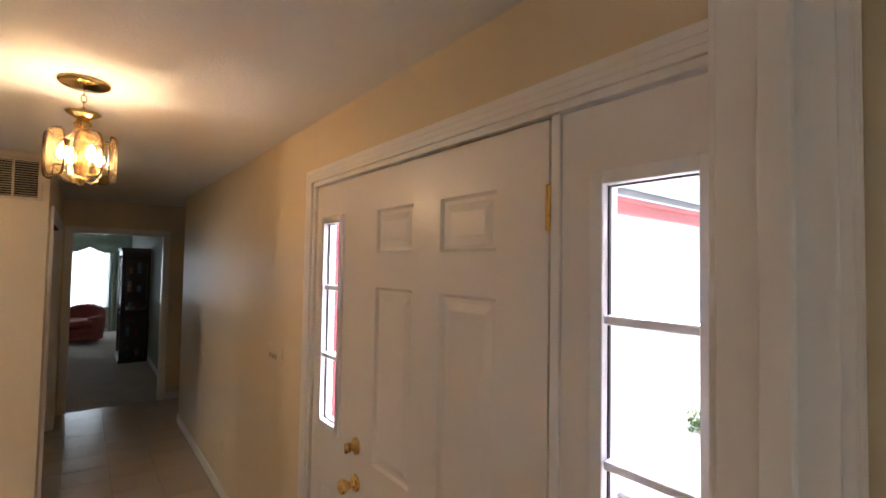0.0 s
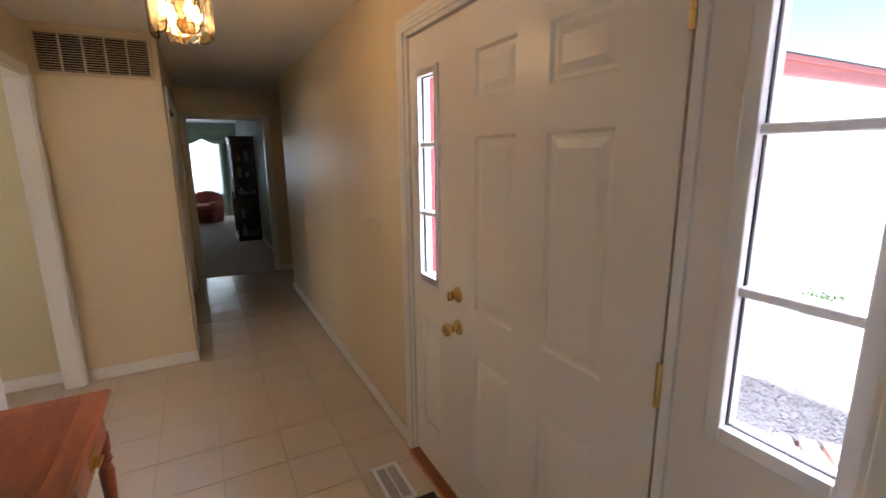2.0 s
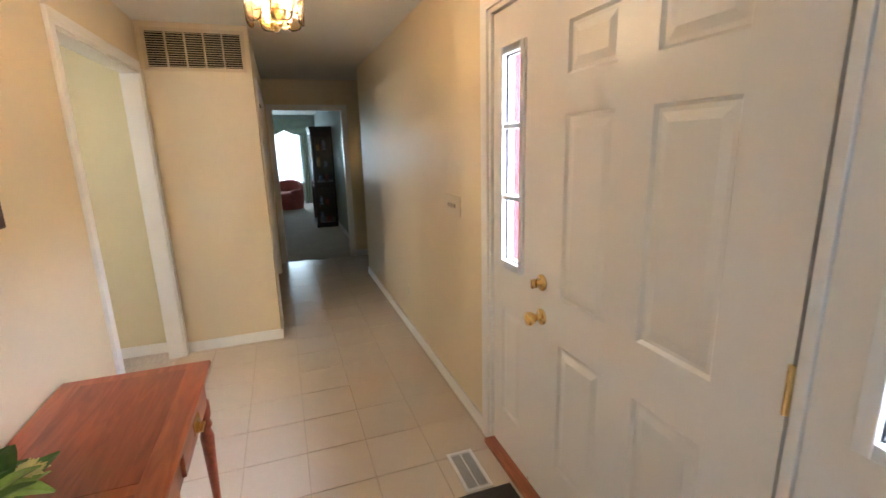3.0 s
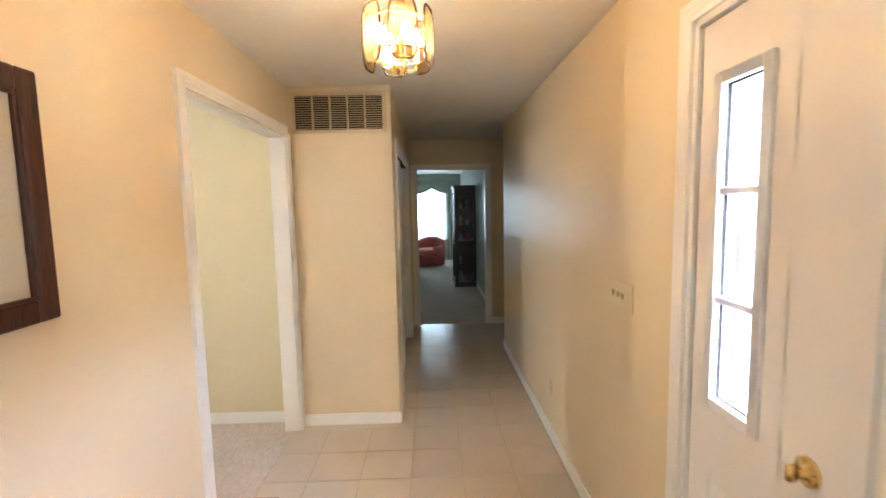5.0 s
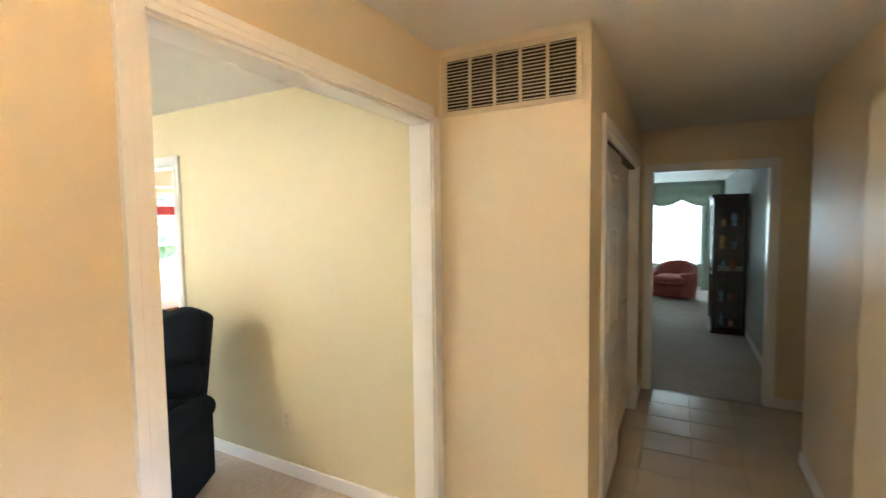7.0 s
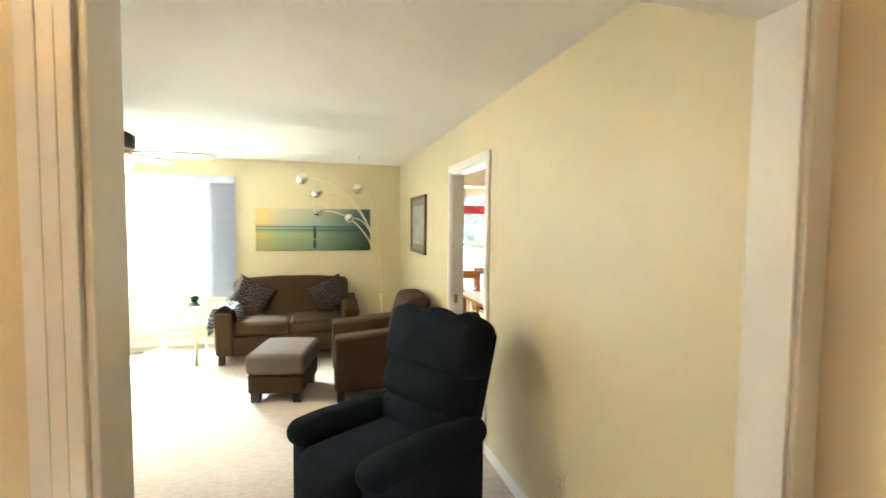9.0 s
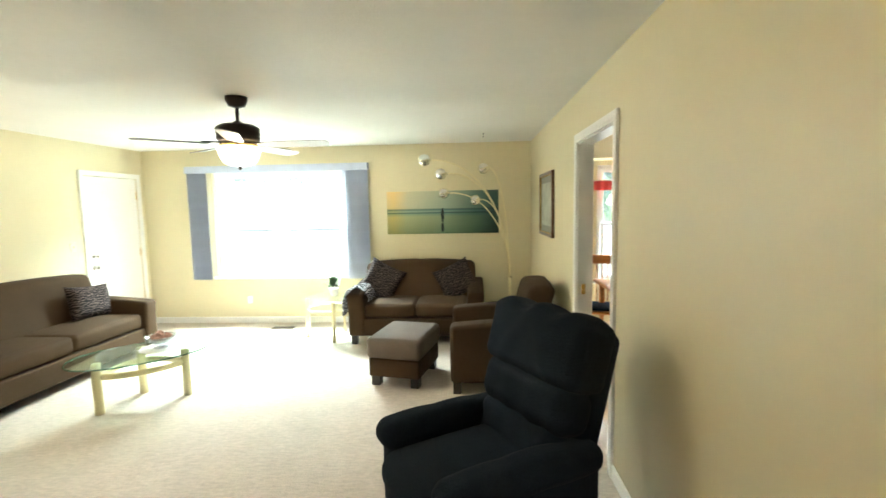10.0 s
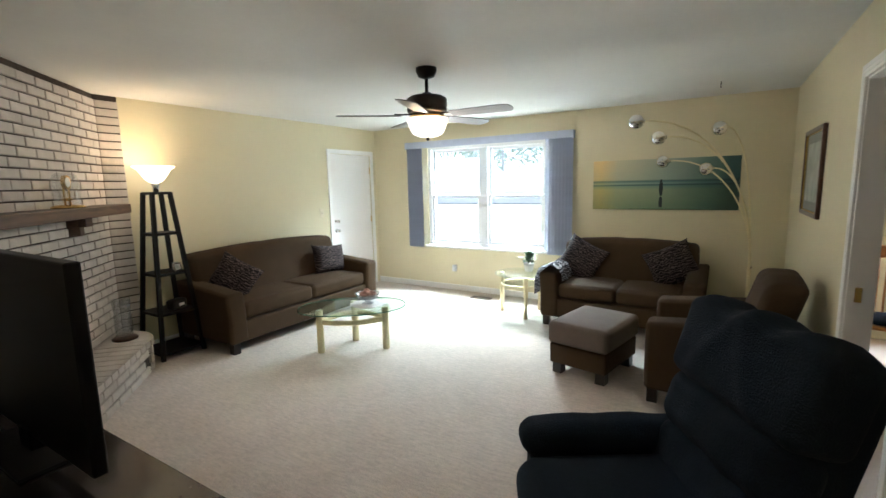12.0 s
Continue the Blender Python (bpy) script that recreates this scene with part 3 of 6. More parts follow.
REDJAMB = mat("red_exterior_paint", (0.30, 0.035, 0.04), 0.5, var=0.08)
trim("exterior_door_jamb", [(0.082, -0.022, 0, 0.150, -0.0125, 2.147), (0.086, -1.894, 0, 0.134, -1.862, 2.147), (0.086, -1.862, 2.115, 0.134, -0.022, 2.147)], "red painted outer jamb of the front door", REDJAMB)
trim("door_jamb_reveal", [(0.076, -0.020, 0, 0.082, -0.0125, 2.147), (0.076, -1.894, 0, 0.086, -1.864, 2.147), (0.076, -1.864, 2.117, 0.086, -0.022, 2.147)], "white painted reveal of the front door frame")
sp = part("strike_plate", boxes((-4.874, 1.965, 0.91, -4.871, 1.995, 0.99), r=0.001), BRASS)
tagged(sp, "brass strike plate let into the door jamb", "strike plate", kind="structure")

# ---- soft and turned shapes ----


def cushion(cx, cy, cz, hx, hy, hz, e=6.0, n=8, top_arch=0.0):
    """Rounded, slightly swollen upholstery block."""
    bm = bmesh.new()
    bmesh.ops.create_cube(bm, size=2.0)
    bmesh.ops.subdivide_edges(bm, edges=bm.edges[:], cuts=n, use_grid_fill=True)
    for v in bm.verts:
        c = v.co
        k = (abs(c.x) ** e + abs(c.y) ** e + abs(c.z) ** e) ** (1 / e)
        p = Vector((c.x / k * hx, c.y / k * hy, c.z / k * hz))
        if top_arch and p.z > 0:
            p.z += top_arch * (1 - (p.x / hx) ** 2) * p.z / hz
        v.co = p + Vector((cx, cy, cz))
    return bm


def pad(cx, cy, cz, hx, hy, hz, r=0.04, puff=0.0, m=8):
    """Block with evenly rounded edges and faces that swell a little."""
    bm = bmesh.new()
    h = (hx, hy, hz)
    r = min(r, hx, hy, hz) * 0.999

    def line(i):
        a = h[i] - r
        edge = [r * math.tan(radians(45 * k / 4)) for k in (1, 2, 3, 4)]
        return [-a - e for e in edge[::-1]] + [-a + 2 * a * k / m for k in range(m + 1)] + [a + e for e in edge]
    for ax in range(3):
        u, v = (ax + 1) % 3, (ax + 2) % 3
        for sign in (1, -1):
            g = []
            for pu in line(u):
                row = []
                for pv in line(v):
                    p = Vector((0, 0, 0))
                    p[ax], p[u], p[v] = sign * h[ax], pu, pv
                    q = Vector([max(-(h[i] - r), min(h[i] - r, p[i])) for i in range(3)])
                    w = q + (p - q).normalized() * r
                    w[ax] += sign * puff * (1 - (pu / h[u]) ** 2) * (1 - (pv / h[v]) ** 2)
                    row.append(bm.verts.new(w + Vector((cx, cy, cz))))
                g.append(row)
            for i in range(len(g) - 1):
                for j in range(len(g[0]) - 1):
                    f = (g[i][j], g[i + 1][j], g[i + 1][j + 1], g[i][j + 1])
                    bm.faces.new(f if sign > 0 else f[::-1])
    bmesh.ops.remove_doubles(bm, verts=bm.verts[:], dist=1e-5)
    return bm


def pillow_mesh(w, h, t):
    bm = bmesh.new()
    n = 12
    for side in (1, -1):
        g = {}
        for i in range(n + 1):
            for j in range(n + 1):
                u, v = 2 * i / n - 1, 2 * j / n - 1
                pinch = 1 - 0.10 * (1 - abs(u) ** 2) * abs(v) ** 3
                pinch2 = 1 - 0.10 * (1 - abs(v) ** 2) * abs(u) ** 3
                d = (max(0, 1 - u ** 4) * max(0, 1 - v ** 4)) ** 0.6
                g[i, j] = bm.verts.new((u * w * pinch2, side * t * d, v * h * pinch))
        for i in range(n):
            for j in range(n):
                f = (g[i, j], g[i + 1, j], g[i + 1, j + 1], g[i, j + 1])
                bm.faces.new(f if side > 0 else f[::-1])
    bmesh.ops.remove_doubles(bm, verts=bm.verts[:], dist=1e-4)
    bmesh.ops.recalc_face_normals(bm, faces=bm.faces)
    return bm


def weave(name, c1, c2, c3, scale=14.0):
    """Wavy multicoloured pillow cloth."""
    m = mat(name, c1, 0.9, spec=0.2, bump=0.5, bscale=180)
    nt = m.node_tree
    b = nt.nodes["Principled BSDF"]
    tc = nt.nodes.new("ShaderNodeTexCoord")
    w = nt.nodes.new("ShaderNodeTexWave")
    w.bands_direction = "Z"
    w.inputs["Scale"].default_value, w.inputs["Distortion"].default_value = scale, 9.0
    w.inputs["Detail"].default_value, w.inputs["Detail Scale"].default_value = 2.0, 2.2
    nt.links.new(tc.outputs["Object"], w.inputs["Vector"])
    r = nt.nodes.new("ShaderNodeValToRGB")
    r.color_ramp.interpolation = "CONSTANT"
    r.color_ramp.elements[0].color, r.color_ramp.elements[1].color = (*c1, 1), (*c2, 1)
    r.color_ramp.elements[1].position = 0.5
    e = r.color_ramp.elements.new(0.84)
    e.color = (*c3, 1)
    nt.links.new(w.outputs["Fac"], r.inputs["Fac"])
    nt.links.new(r.outputs["Color"], b.inputs["Base Color"])
    return m


BROWN = mat("brown_microfibre", (0.056, 0.034, 0.017), 0.85, spec=0.18, var=0.14, scale=5, bump=0.25, bscale=220, fine=0.2)
# Same brown, paler: the light on the ottoman's top is put into the colour.
BROWN_LIT = mat("lit_brown_microfibre", (0.15, 0.12, 0.10), 0.85, spec=0.25, var=0.12, scale=5, bump=0.25, bscale=220)
NAVY = mat("navy_chenille", (0.0112, 0.017, 0.029), 0.92, spec=0.12, var=0.25, scale=7, bump=0.5, bscale=160, fine=0.3)
FOOT = wood("espresso_wood", (0.012, 0.008, 0.006), (0.028, 0.018, 0.012), 0.4)
PILLOW = weave("wavy_dark_pillow_cloth", (0.010, 0.007, 0.009), (0.034, 0.025, 0.024), (0.15, 0.113, 0.104), 12.0)


def sofa_thing(name, width, depth, seats, label, at, turn, cat="sofa", foot_inset=0.065, back_h=0.87):
    """Upholstered seat with rounded arms, arched back and block feet. Front looks to -y, origin on the floor at the middle."""
    s = empty(name, at, turn)
    tagged(s, label, cat)
    hw, hd = width / 2, depth / 2
    arm = 0.19
    part("base", pad(0, 0.0, 0.20, hw - 0.03, hd - 0.035, 0.105, 0.02), BROWN, s, smooth=True)
    for sx in (-1, 1):
        bm = pad(0, 0, 0, arm / 2, hd - 0.02, 0.265, 0.034, 0.006)
        for v in bm.verts:
            v.co.z += 0.035 * (v.co.y / hd) if v.co.z > 0 else 0
            v.co.x += sx * 0.018 * max(0, v.co.z) / 0.26
        bm.transform(Matrix.Translation((sx * (hw - arm / 2), -0.01, 0.365)))
        part("arm", bm, BROWN, s, smooth=True)
    bm = pad(0, 0, 0, hw - arm * 0.45, 0.115, (back_h - 0.2) / 2, 0.055, 0.012, 12)
    for v in bm.verts:
        v.co.y += 0.10 * (v.co.z / 0.33)
        if v.co.z > 0:
            v.co.z += 0.035 * (1 - (v.co.x / hw) ** 2) * v.co.z / 0.33 - 0.006 * math.exp(-(v.co.x / 0.05) ** 2)
    bm.transform(Matrix.Translation((0, hd - 0.20, 0.2 + (back_h - 0.2) / 2)))
    part("backrest", bm, BROWN, s, smooth=True)
    sw = (width - 2 * arm) / seats
    for k in range(seats):
        cx = -hw + arm + sw * (k + 0.5)
        part("seat_cushion", pad(cx, -0.095, 0.392, sw / 2 - 0.003, hd - 0.14, 0.080, 0.045, 0.016), BROWN, s, smooth=True)
    for sx in (-1, 1):
        for sy in (-1, 1):
            part("foot", prism([(-0.035, -0.035), (0.035, -0.035), (0.035, 0.035), (-0.035, 0.035)], 0, 0.10, Matrix.Translation((sx * (hw - foot_inset), sy * (hd - foot_inset), 0))), FOOT, s, "dark wooden block foot")
    return s


sofa_thing("sofa", 2.13, 0.92, 2, "long brown microfibre sofa with two seat cushions", (-5.265, -2.975, 0), 180, back_h=0.905)
sofa_thing("loveseat", 1.58, 0.90, 2, "brown microfibre loveseat with dark block feet", (-6.93, 0.465, 0), 90)
sofa_thing("armchair", 0.85, 0.90, 1, "brown microfibre armchair with rounded arms", (-5.515, 1.375, 0), 0, "armchair", back_h=0.89)


def throw_pillow(m, w=0.23, h=0.21, t=0.075):
    p = part("throw_pillow", pillow_mesh(w, h, t), PILLOW, smooth=True)
    p.matrix_world = m
    tagged(p, "dark wavy-patterned throw pillow resting on the seat", "pillow", "patterned throw pillows")


throw_pillow(pose(-4.58, -2.98, 0.65, -18, 30, 122))
throw_pillow(pose(-5.98, -3.02, 0.645, -15, 5, 176), 0.26, 0.185)
throw_pillow(pose(-7.05, -0.02, 0.67, -20, 24, 78), 0.25, 0.23)
throw_pillow(pose(-7.05, 0.93, 0.67, -20, -24, 100), 0.24, 0.22)


def ottoman():
    o = empty("ottoman", (-5.54, 0.485, 0), -12)
    tagged(o, "square brown microfibre ottoman with a seamed cushion top", "ottoman")
    part("base", pad(0, 0, 0.175, 0.310, 0.24, 0.085, 0.018), BROWN, o, smooth=True)
    part("cushion", pad(0, 0, 0.352, 0.325, 0.255, 0.094, 0.040, 0.012), BROWN_LIT, o, "brown cushion top, coloured paler as if lit", smooth=True)
    for sx in (-1, 1):
        for sy in (-1, 1):
            part("foot", prism([(-0.038, -0.038), (0.038, -0.038), (0.038, 0.038), (-0.038, 0.038)], 0, 0.095, Matrix.Translation((sx * 0.245, sy * 0.185, 0))), FOOT, o, "dark wooden block foot")


ottoman()


def recliner():
    r = empty("recliner", (-3.425, 1.175, 0), 32)
    tagged(r, "dark navy chenille recliner with a three-tier padded back", "recliner")
    part("base", pad(0, 0.02, 0.17, 0.335, 0.36, 0.15, 0.03), NAVY, r, smooth=True)
    part("footrest", pad(0, -0.375, 0.235, 0.225, 0.055, 0.175, 0.045, 0.015), NAVY, r, smooth=True)
    part("seat_cushion", pad(0, -0.115, 0.40, 0.222, 0.335, 0.085, 0.07, 0.022), NAVY, r, smooth=True)
    for sx in (-1, 1):
        arm = part("arm", pad(sx * 0.298, -0.005, 0.285, 0.072, 0.375, 0.245, 0.04, 0.006), NAVY, r, smooth=True)
        bm = pad(0, 0, 0, 0.090, 0.405, 0.072, 0.068, 0.006)
        for v in bm.verts:
            v.co.z += 0.004 * math.sin(v.co.y * 23) - (0.020 * max(0, v.co.y) / 0.4)
        bm.transform(Matrix.Translation((sx * 0.300, -0.012, 0.508)))
        part("arm_pad", bm, NAVY, arm, "rolled padded arm top", smooth=True)
    tilt = Matrix.Translation((0, 0.20, 0.40)) @ Matrix.Rotation(radians(-17), 4, "X")
    part("back_shell", pad(0, 0.105, 0.325, 0.318, 0.075, 0.355, 0.05), NAVY, r, smooth=True).matrix_local = tilt
    for z, hz, hy, hx, e in ((0.085, 0.120, 0.10, 0.285, 0.075), (0.295, 0.122, 0.105, 0.312, 0.08), (0.555, 0.165, 0.11, 0.335, 0.048)):
        bm = pad(0, 0.0, z, hx, hy, hz, e, 0.018, 22)
        top = hz > 0.15
        for v in bm.verts:
            # pleats gathered at the middle of the top roll fan out towards its corners
            q = max(-1.0, min(1.0, (v.co.z - z) / hz))
            u = v.co.x / hx
            if top:
                v.co.x *= 1 + 0.045 * max(0, q) ** 2
                fan = abs(u) * 3.2 - (1 - q) * 0.9
                v.co.y -= 0.012 * math.exp(-(fan * 2.2) ** 2) - 0.012 * math.exp(-((abs(u) - 0.18) * 7) ** 2) * max(0, q)
                if q > 0:
                    v.co.z += q * (0.016 * math.cos(u * 9.5) - 0.010 + 0.012 * abs(u) ** 6)
            else:
                v.co.y += 0.004 * math.cos(u * 11 + z * 20) * (0.4 + 0.6 * abs(q))
                v.co.z += 0.004 * math.sin(u * 7 + z * 9)
        part("back_cushion", bm, NAVY, r, smooth=True).matrix_local = tilt
    return r


recliner()

# ---- tables ----
GLASS_TOP = thin_glass("greenish_table_glass", (0.88, 0.96, 0.92), 0.14)
GLASS_EDGE = thin_glass("green_glass_edge", (0.25, 0.55, 0.42), 0.2)
GOLD = mat("satin_champagne_gold", (0.78, 0.69, 0.42), 0.34, metal=0.35, var=0.06, scale=8)
CHROME = mat("chrome", (0.78, 0.77, 0.74), 0.1, metal=1.0, var=0.03)
CRYSTAL = thin_glass("cut_crystal", (0.80, 0.81, 0.84), 0.30)
CLEAR_TOP = thin_glass("clear_table_glass", (0.94, 0.975, 0.96), 0.16)
LACE = mat("white_lace", (0.78, 0.77, 0.75), 0.9, var=0.15, scale=40, bump=0.6, bscale=120)
POTPOURRI = mat("dried_petals", (0.30, 0.17, 0.13), 0.9, var=0.5, scale=30, per_piece=0.3)


def oval(a, b, n=40, k=2.0):
    return [(a * math.copysign(abs(math.cos(t)) ** (2 / k), math.cos(t)), b * math.copysign(abs(math.sin(t)) ** (2 / k), math.sin(t))) for t in (2 * math.pi * i / n for i in range(n))]


def coffee_table():
    t = empty("coffee_table", (-4.93, -1.66, 0), 129)
    tagged(t, "oval glass-topped coffee table on three champagne-gold legs", "coffee table")
    bm = prism(oval(0.51, 0.33, 44, 2.3), 0.418, 0.430)
    bmesh.ops.bevel(bm, geom=[e for e in bm.edges if abs(e.verts[0].co.z - e.verts[1].co.z) < 1e-6], offset=0.003, segments=2, profile=0.5, affect="EDGES")
    part("glass_top", bm, GLASS_TOP, t, "clear glass top")
    part("glass_edge", tube([(x, y, 0.424) for x, y in oval(0.511, 0.331, 44, 2.3)], 0.0055, 6, closed=True), GLASS_EDGE, t, "green edge of the glass", smooth=True)
    legs = ((-0.31, -0.06), (0.31, -0.06), (0.0, 0.235))
    for x, y in legs:
        bm = lathe([(0, 0), (0.030, 0), (0.034, 0.004), (0.034, 0.412), (0.031, 0.417), (0, 0.417)], 18, (x, y, 0))
        part("leg", bm, GOLD, t, smooth=True)
    n = 16
    arc = [(-0.31 + 0.62 * i / n, -0.06 - 0.085 * math.sin(math.pi * i / n), 0.30) for i in range(n + 1)]
    for a in (arc, [(-0.31 * (1 - i / n), -0.06 + 0.295 * (i / n) + 0.07 * math.sin(math.pi * i / n), 0.30) for i in range(n + 1)],
              [(0.31 * (1 - i / n), -0.06 + 0.295 * (i / n) + 0.07 * math.sin(math.pi * i / n), 0.30) for i in range(n + 1)]):
        bm = tube(a, 0.013, 8)
        for v in bm.verts:
            v.co.z = 0.30 + (v.co.z - 0.30) * 2.0
        part("stretcher", bm, GOLD, t, smooth=True)


coffee_table()
d = part("lace_doily", prism([(0.17 * (1 + 0.05 * math.cos(i * math.pi / 2)) * math.cos(i * math.pi / 24), 0.17 * (1 + 0.05 * math.cos(i * math.pi / 2)) * math.sin(i * math.pi / 24)) for i in range(48)], 0.0, 0.003), LACE)
d.location = (-5.05, -1.57, 0.4305)
tagged(d, "white lace doily lying on the coffee table", "doily")


def crystal_bowl(at):
    b = empty("crystal_bowl", at)
    tagged(b, "footed cut-crystal bowl filled with dried petals", "bowl")
    part("bowl", lathe([(0, 0), (0.055, 0), (0.055, 0.006), (0.02, 0.02), (0.02, 0.03), (0.07, 0.045), (0.115, 0.085), (0.125, 0.105), (0.118, 0.105), (0.10, 0.08), (0.06, 0.05), (0, 0.042)], 28), CRYSTAL, b, smooth=True)
    bm = bmesh.new()
    rnd = random.Random(4)
    for k in range(60):
        a, r = rnd.uniform(0, 6.28), rnd.uniform(0, 0.085)
        m = pose(r * math.cos(a), r * math.sin(a), 0.09 + 0.055 * (1 - r / 0.09) * rnd.random(), rnd.uniform(0, 90), rnd.uniform(0, 90), rnd.uniform(0, 360))
        box(bm, -0.016, -0.012, -0.003, 0.016, 0.012, 0.003, m)
    part("petals", bm, POTPOURRI, b, "dried brown and pink petals")


crystal_bowl((-5.05, -1.57, 0.4335))


def side_table():
    t = empty("side_table", (-6.82, -0.66, 0), 0)
    tagged(t, "round glass side table with champagne-gold legs and a lower shelf", "side table")
    bm = prism(oval(0.33, 0.33, 36), 0.490, 0.500)
    part("glass_top", bm, CLEAR_TOP, t, "clear round glass top")
    part("shelf", prism(oval(0.22, 0.22, 28), 0.360, 0.368), CLEAR_TOP, t, "small round glass shelf")
    for k in range(3):
        a = radians(30 + 120 * k)
        x, y = 0.265 * math.cos(a), 0.265 * math.sin(a)
        part("leg", tube([(x, y, 0), (x, y, 0.3), (x * 0.98, y * 0.98, 0.489)], 0.027, 12), GOLD, t, smooth=True)
    ring = [(0.245 * math.cos(2 * math.pi * i / 30), 0.245 * math.sin(2 * math.pi * i / 30), 0.372) for i in range(30)]
    part("ring", tube(ring, 0.011, 8, closed=True), GOLD, t, smooth=True)


side_table()
LEAF = mat("green_leaf", (0.055, 0.13, 0.03), 0.5, var=0.35, scale=20, per_piece=0.2)
LEAF2 = mat("variegated_leaf", (0.20, 0.30, 0.06), 0.45, var=0.5, scale=26)
PETAL = mat("pale_yellow_petal", (0.75, 0.70, 0.28), 0.6, var=0.12, scale=30)
POT = mat("white_ceramic", (0.74, 0.72, 0.68), 0.25, var=0.04)
WICKER = wood("brown_wicker", (0.10, 0.05, 0.02), (0.24, 0.13, 0.06), 0.6, 12)


def leaf_mesh(bm, m, l, w, bend=0.3):
    pts = []
    for k in range(6):
        u = k / 5
        wd = w * math.sin(math.pi * min(0.97, u * 0.9 + 0.08)) ** 0.8
        z = -bend * l * u * u
        pts.append((bm.verts.new(m @ Vector((-wd, l * u, z + wd * 0.25))), bm.verts.new(m @ Vector((0, l * u, z))), bm.verts.new(m @ Vector((wd, l * u, z + wd * 0.25)))))
    for a, b in zip(pts, pts[1:]):
        bm.faces.new((a[0], a[1], b[1], b[0]))
        bm.faces.new((a[1], a[2], b[2], b[1]))


def small_plant(at):
    p = empty("potted_plant", at)
    tagged(p, "small green potted plant in a white ceramic pot", "plant")
    part("pot", lathe([(0, 0), (0.045, 0), (0.05, 0.02), (0.062, 0.07), (0.066, 0.10), (0.058, 0.10), (0.05, 0.085), (0, 0.085)], 20), POT, p, smooth=True)
    bm = bmesh.new()
    rnd = random.Random(7)
    for k in range(80):
        m = pose(rnd.uniform(-0.05, 0.05), rnd.uniform(-0.05, 0.05), 0.10 + rnd.uniform(0, 0.10), rnd.uniform(10, 75), 0, rnd.uniform(0, 360))
        leaf_mesh(bm, m, rnd.uniform(0.05, 0.11), rnd.uniform(0.010, 0.018))
    part("leaves", bm, LEAF, p)


small_plant((-6.93, -0.62, 0.5005))
for k in range(5):
    bm = bmesh.new()
    for i in range(6):
        leaf_mesh(bm, pose(0.05 * math.cos(k * 2.4), 0.05 * math.sin(k * 2.4), 0.24 + 0.025 * k, 30, 0, 60 * i), 0.022, 0.008, 0.1)
    bm2 = tube([(0, 0, 0.09), (0.03 * math.cos(k * 2.4), 0.03 * math.sin(k * 2.4), 0.18), (0.05 * math.cos(k * 2.4), 0.05 * math.sin(k * 2.4), 0.24 + 0.025 * k)], 0.002, 5)
    part("bloom", bm, POT, bpy.data.objects["potted_plant"], "small white bloom")
    part("flower_stem", bm2, LEAF, bpy.data.objects["potted_plant"])

# ---- throw over the loveseat arm ----
THROW = weave("grey_white_knitted_throw", (0.06, 0.055, 0.06), (0.30, 0.28, 0.30), (0.62, 0.60, 0.62), 9.0)
bm = bmesh.new()
n, g = 14, {}
prof = [(-0.15, 0.36), (-0.145, 0.52), (-0.115, 0.625), (0.0, 0.668), (0.10, 0.64), (0.14, 0.56), (0.15, 0.50)]
for i in range(n + 1):
    for j, (u, z) in enumerate(prof):
        g[i, j] = bm.verts.new((-6.93 + 0.40 * i / n + 0.02 * math.sin(j * 1.7), -0.235 + u * 1.02 + 0.014 * math.sin(i * 2.1 + j), z + 0.03 * (i / n) * (-1 if z < 0.5 else 0) + 0.010 * math.sin(i * 1.6 + j * 2)))
for i in range(n):
    for j in range(len(prof) - 1):
        bm.faces.new((g[i, j], g[i, j + 1], g[i + 1, j + 1], g[i + 1, j]))
bmesh.ops.solidify(bm, geom=bm.faces[:], thickness=0.012)
tagged(part("throw_blanket", bm, THROW, smooth=True), "grey and white knitted throw draped over the sofa arm", "blanket")

# ---- arc lamp in the corner ----


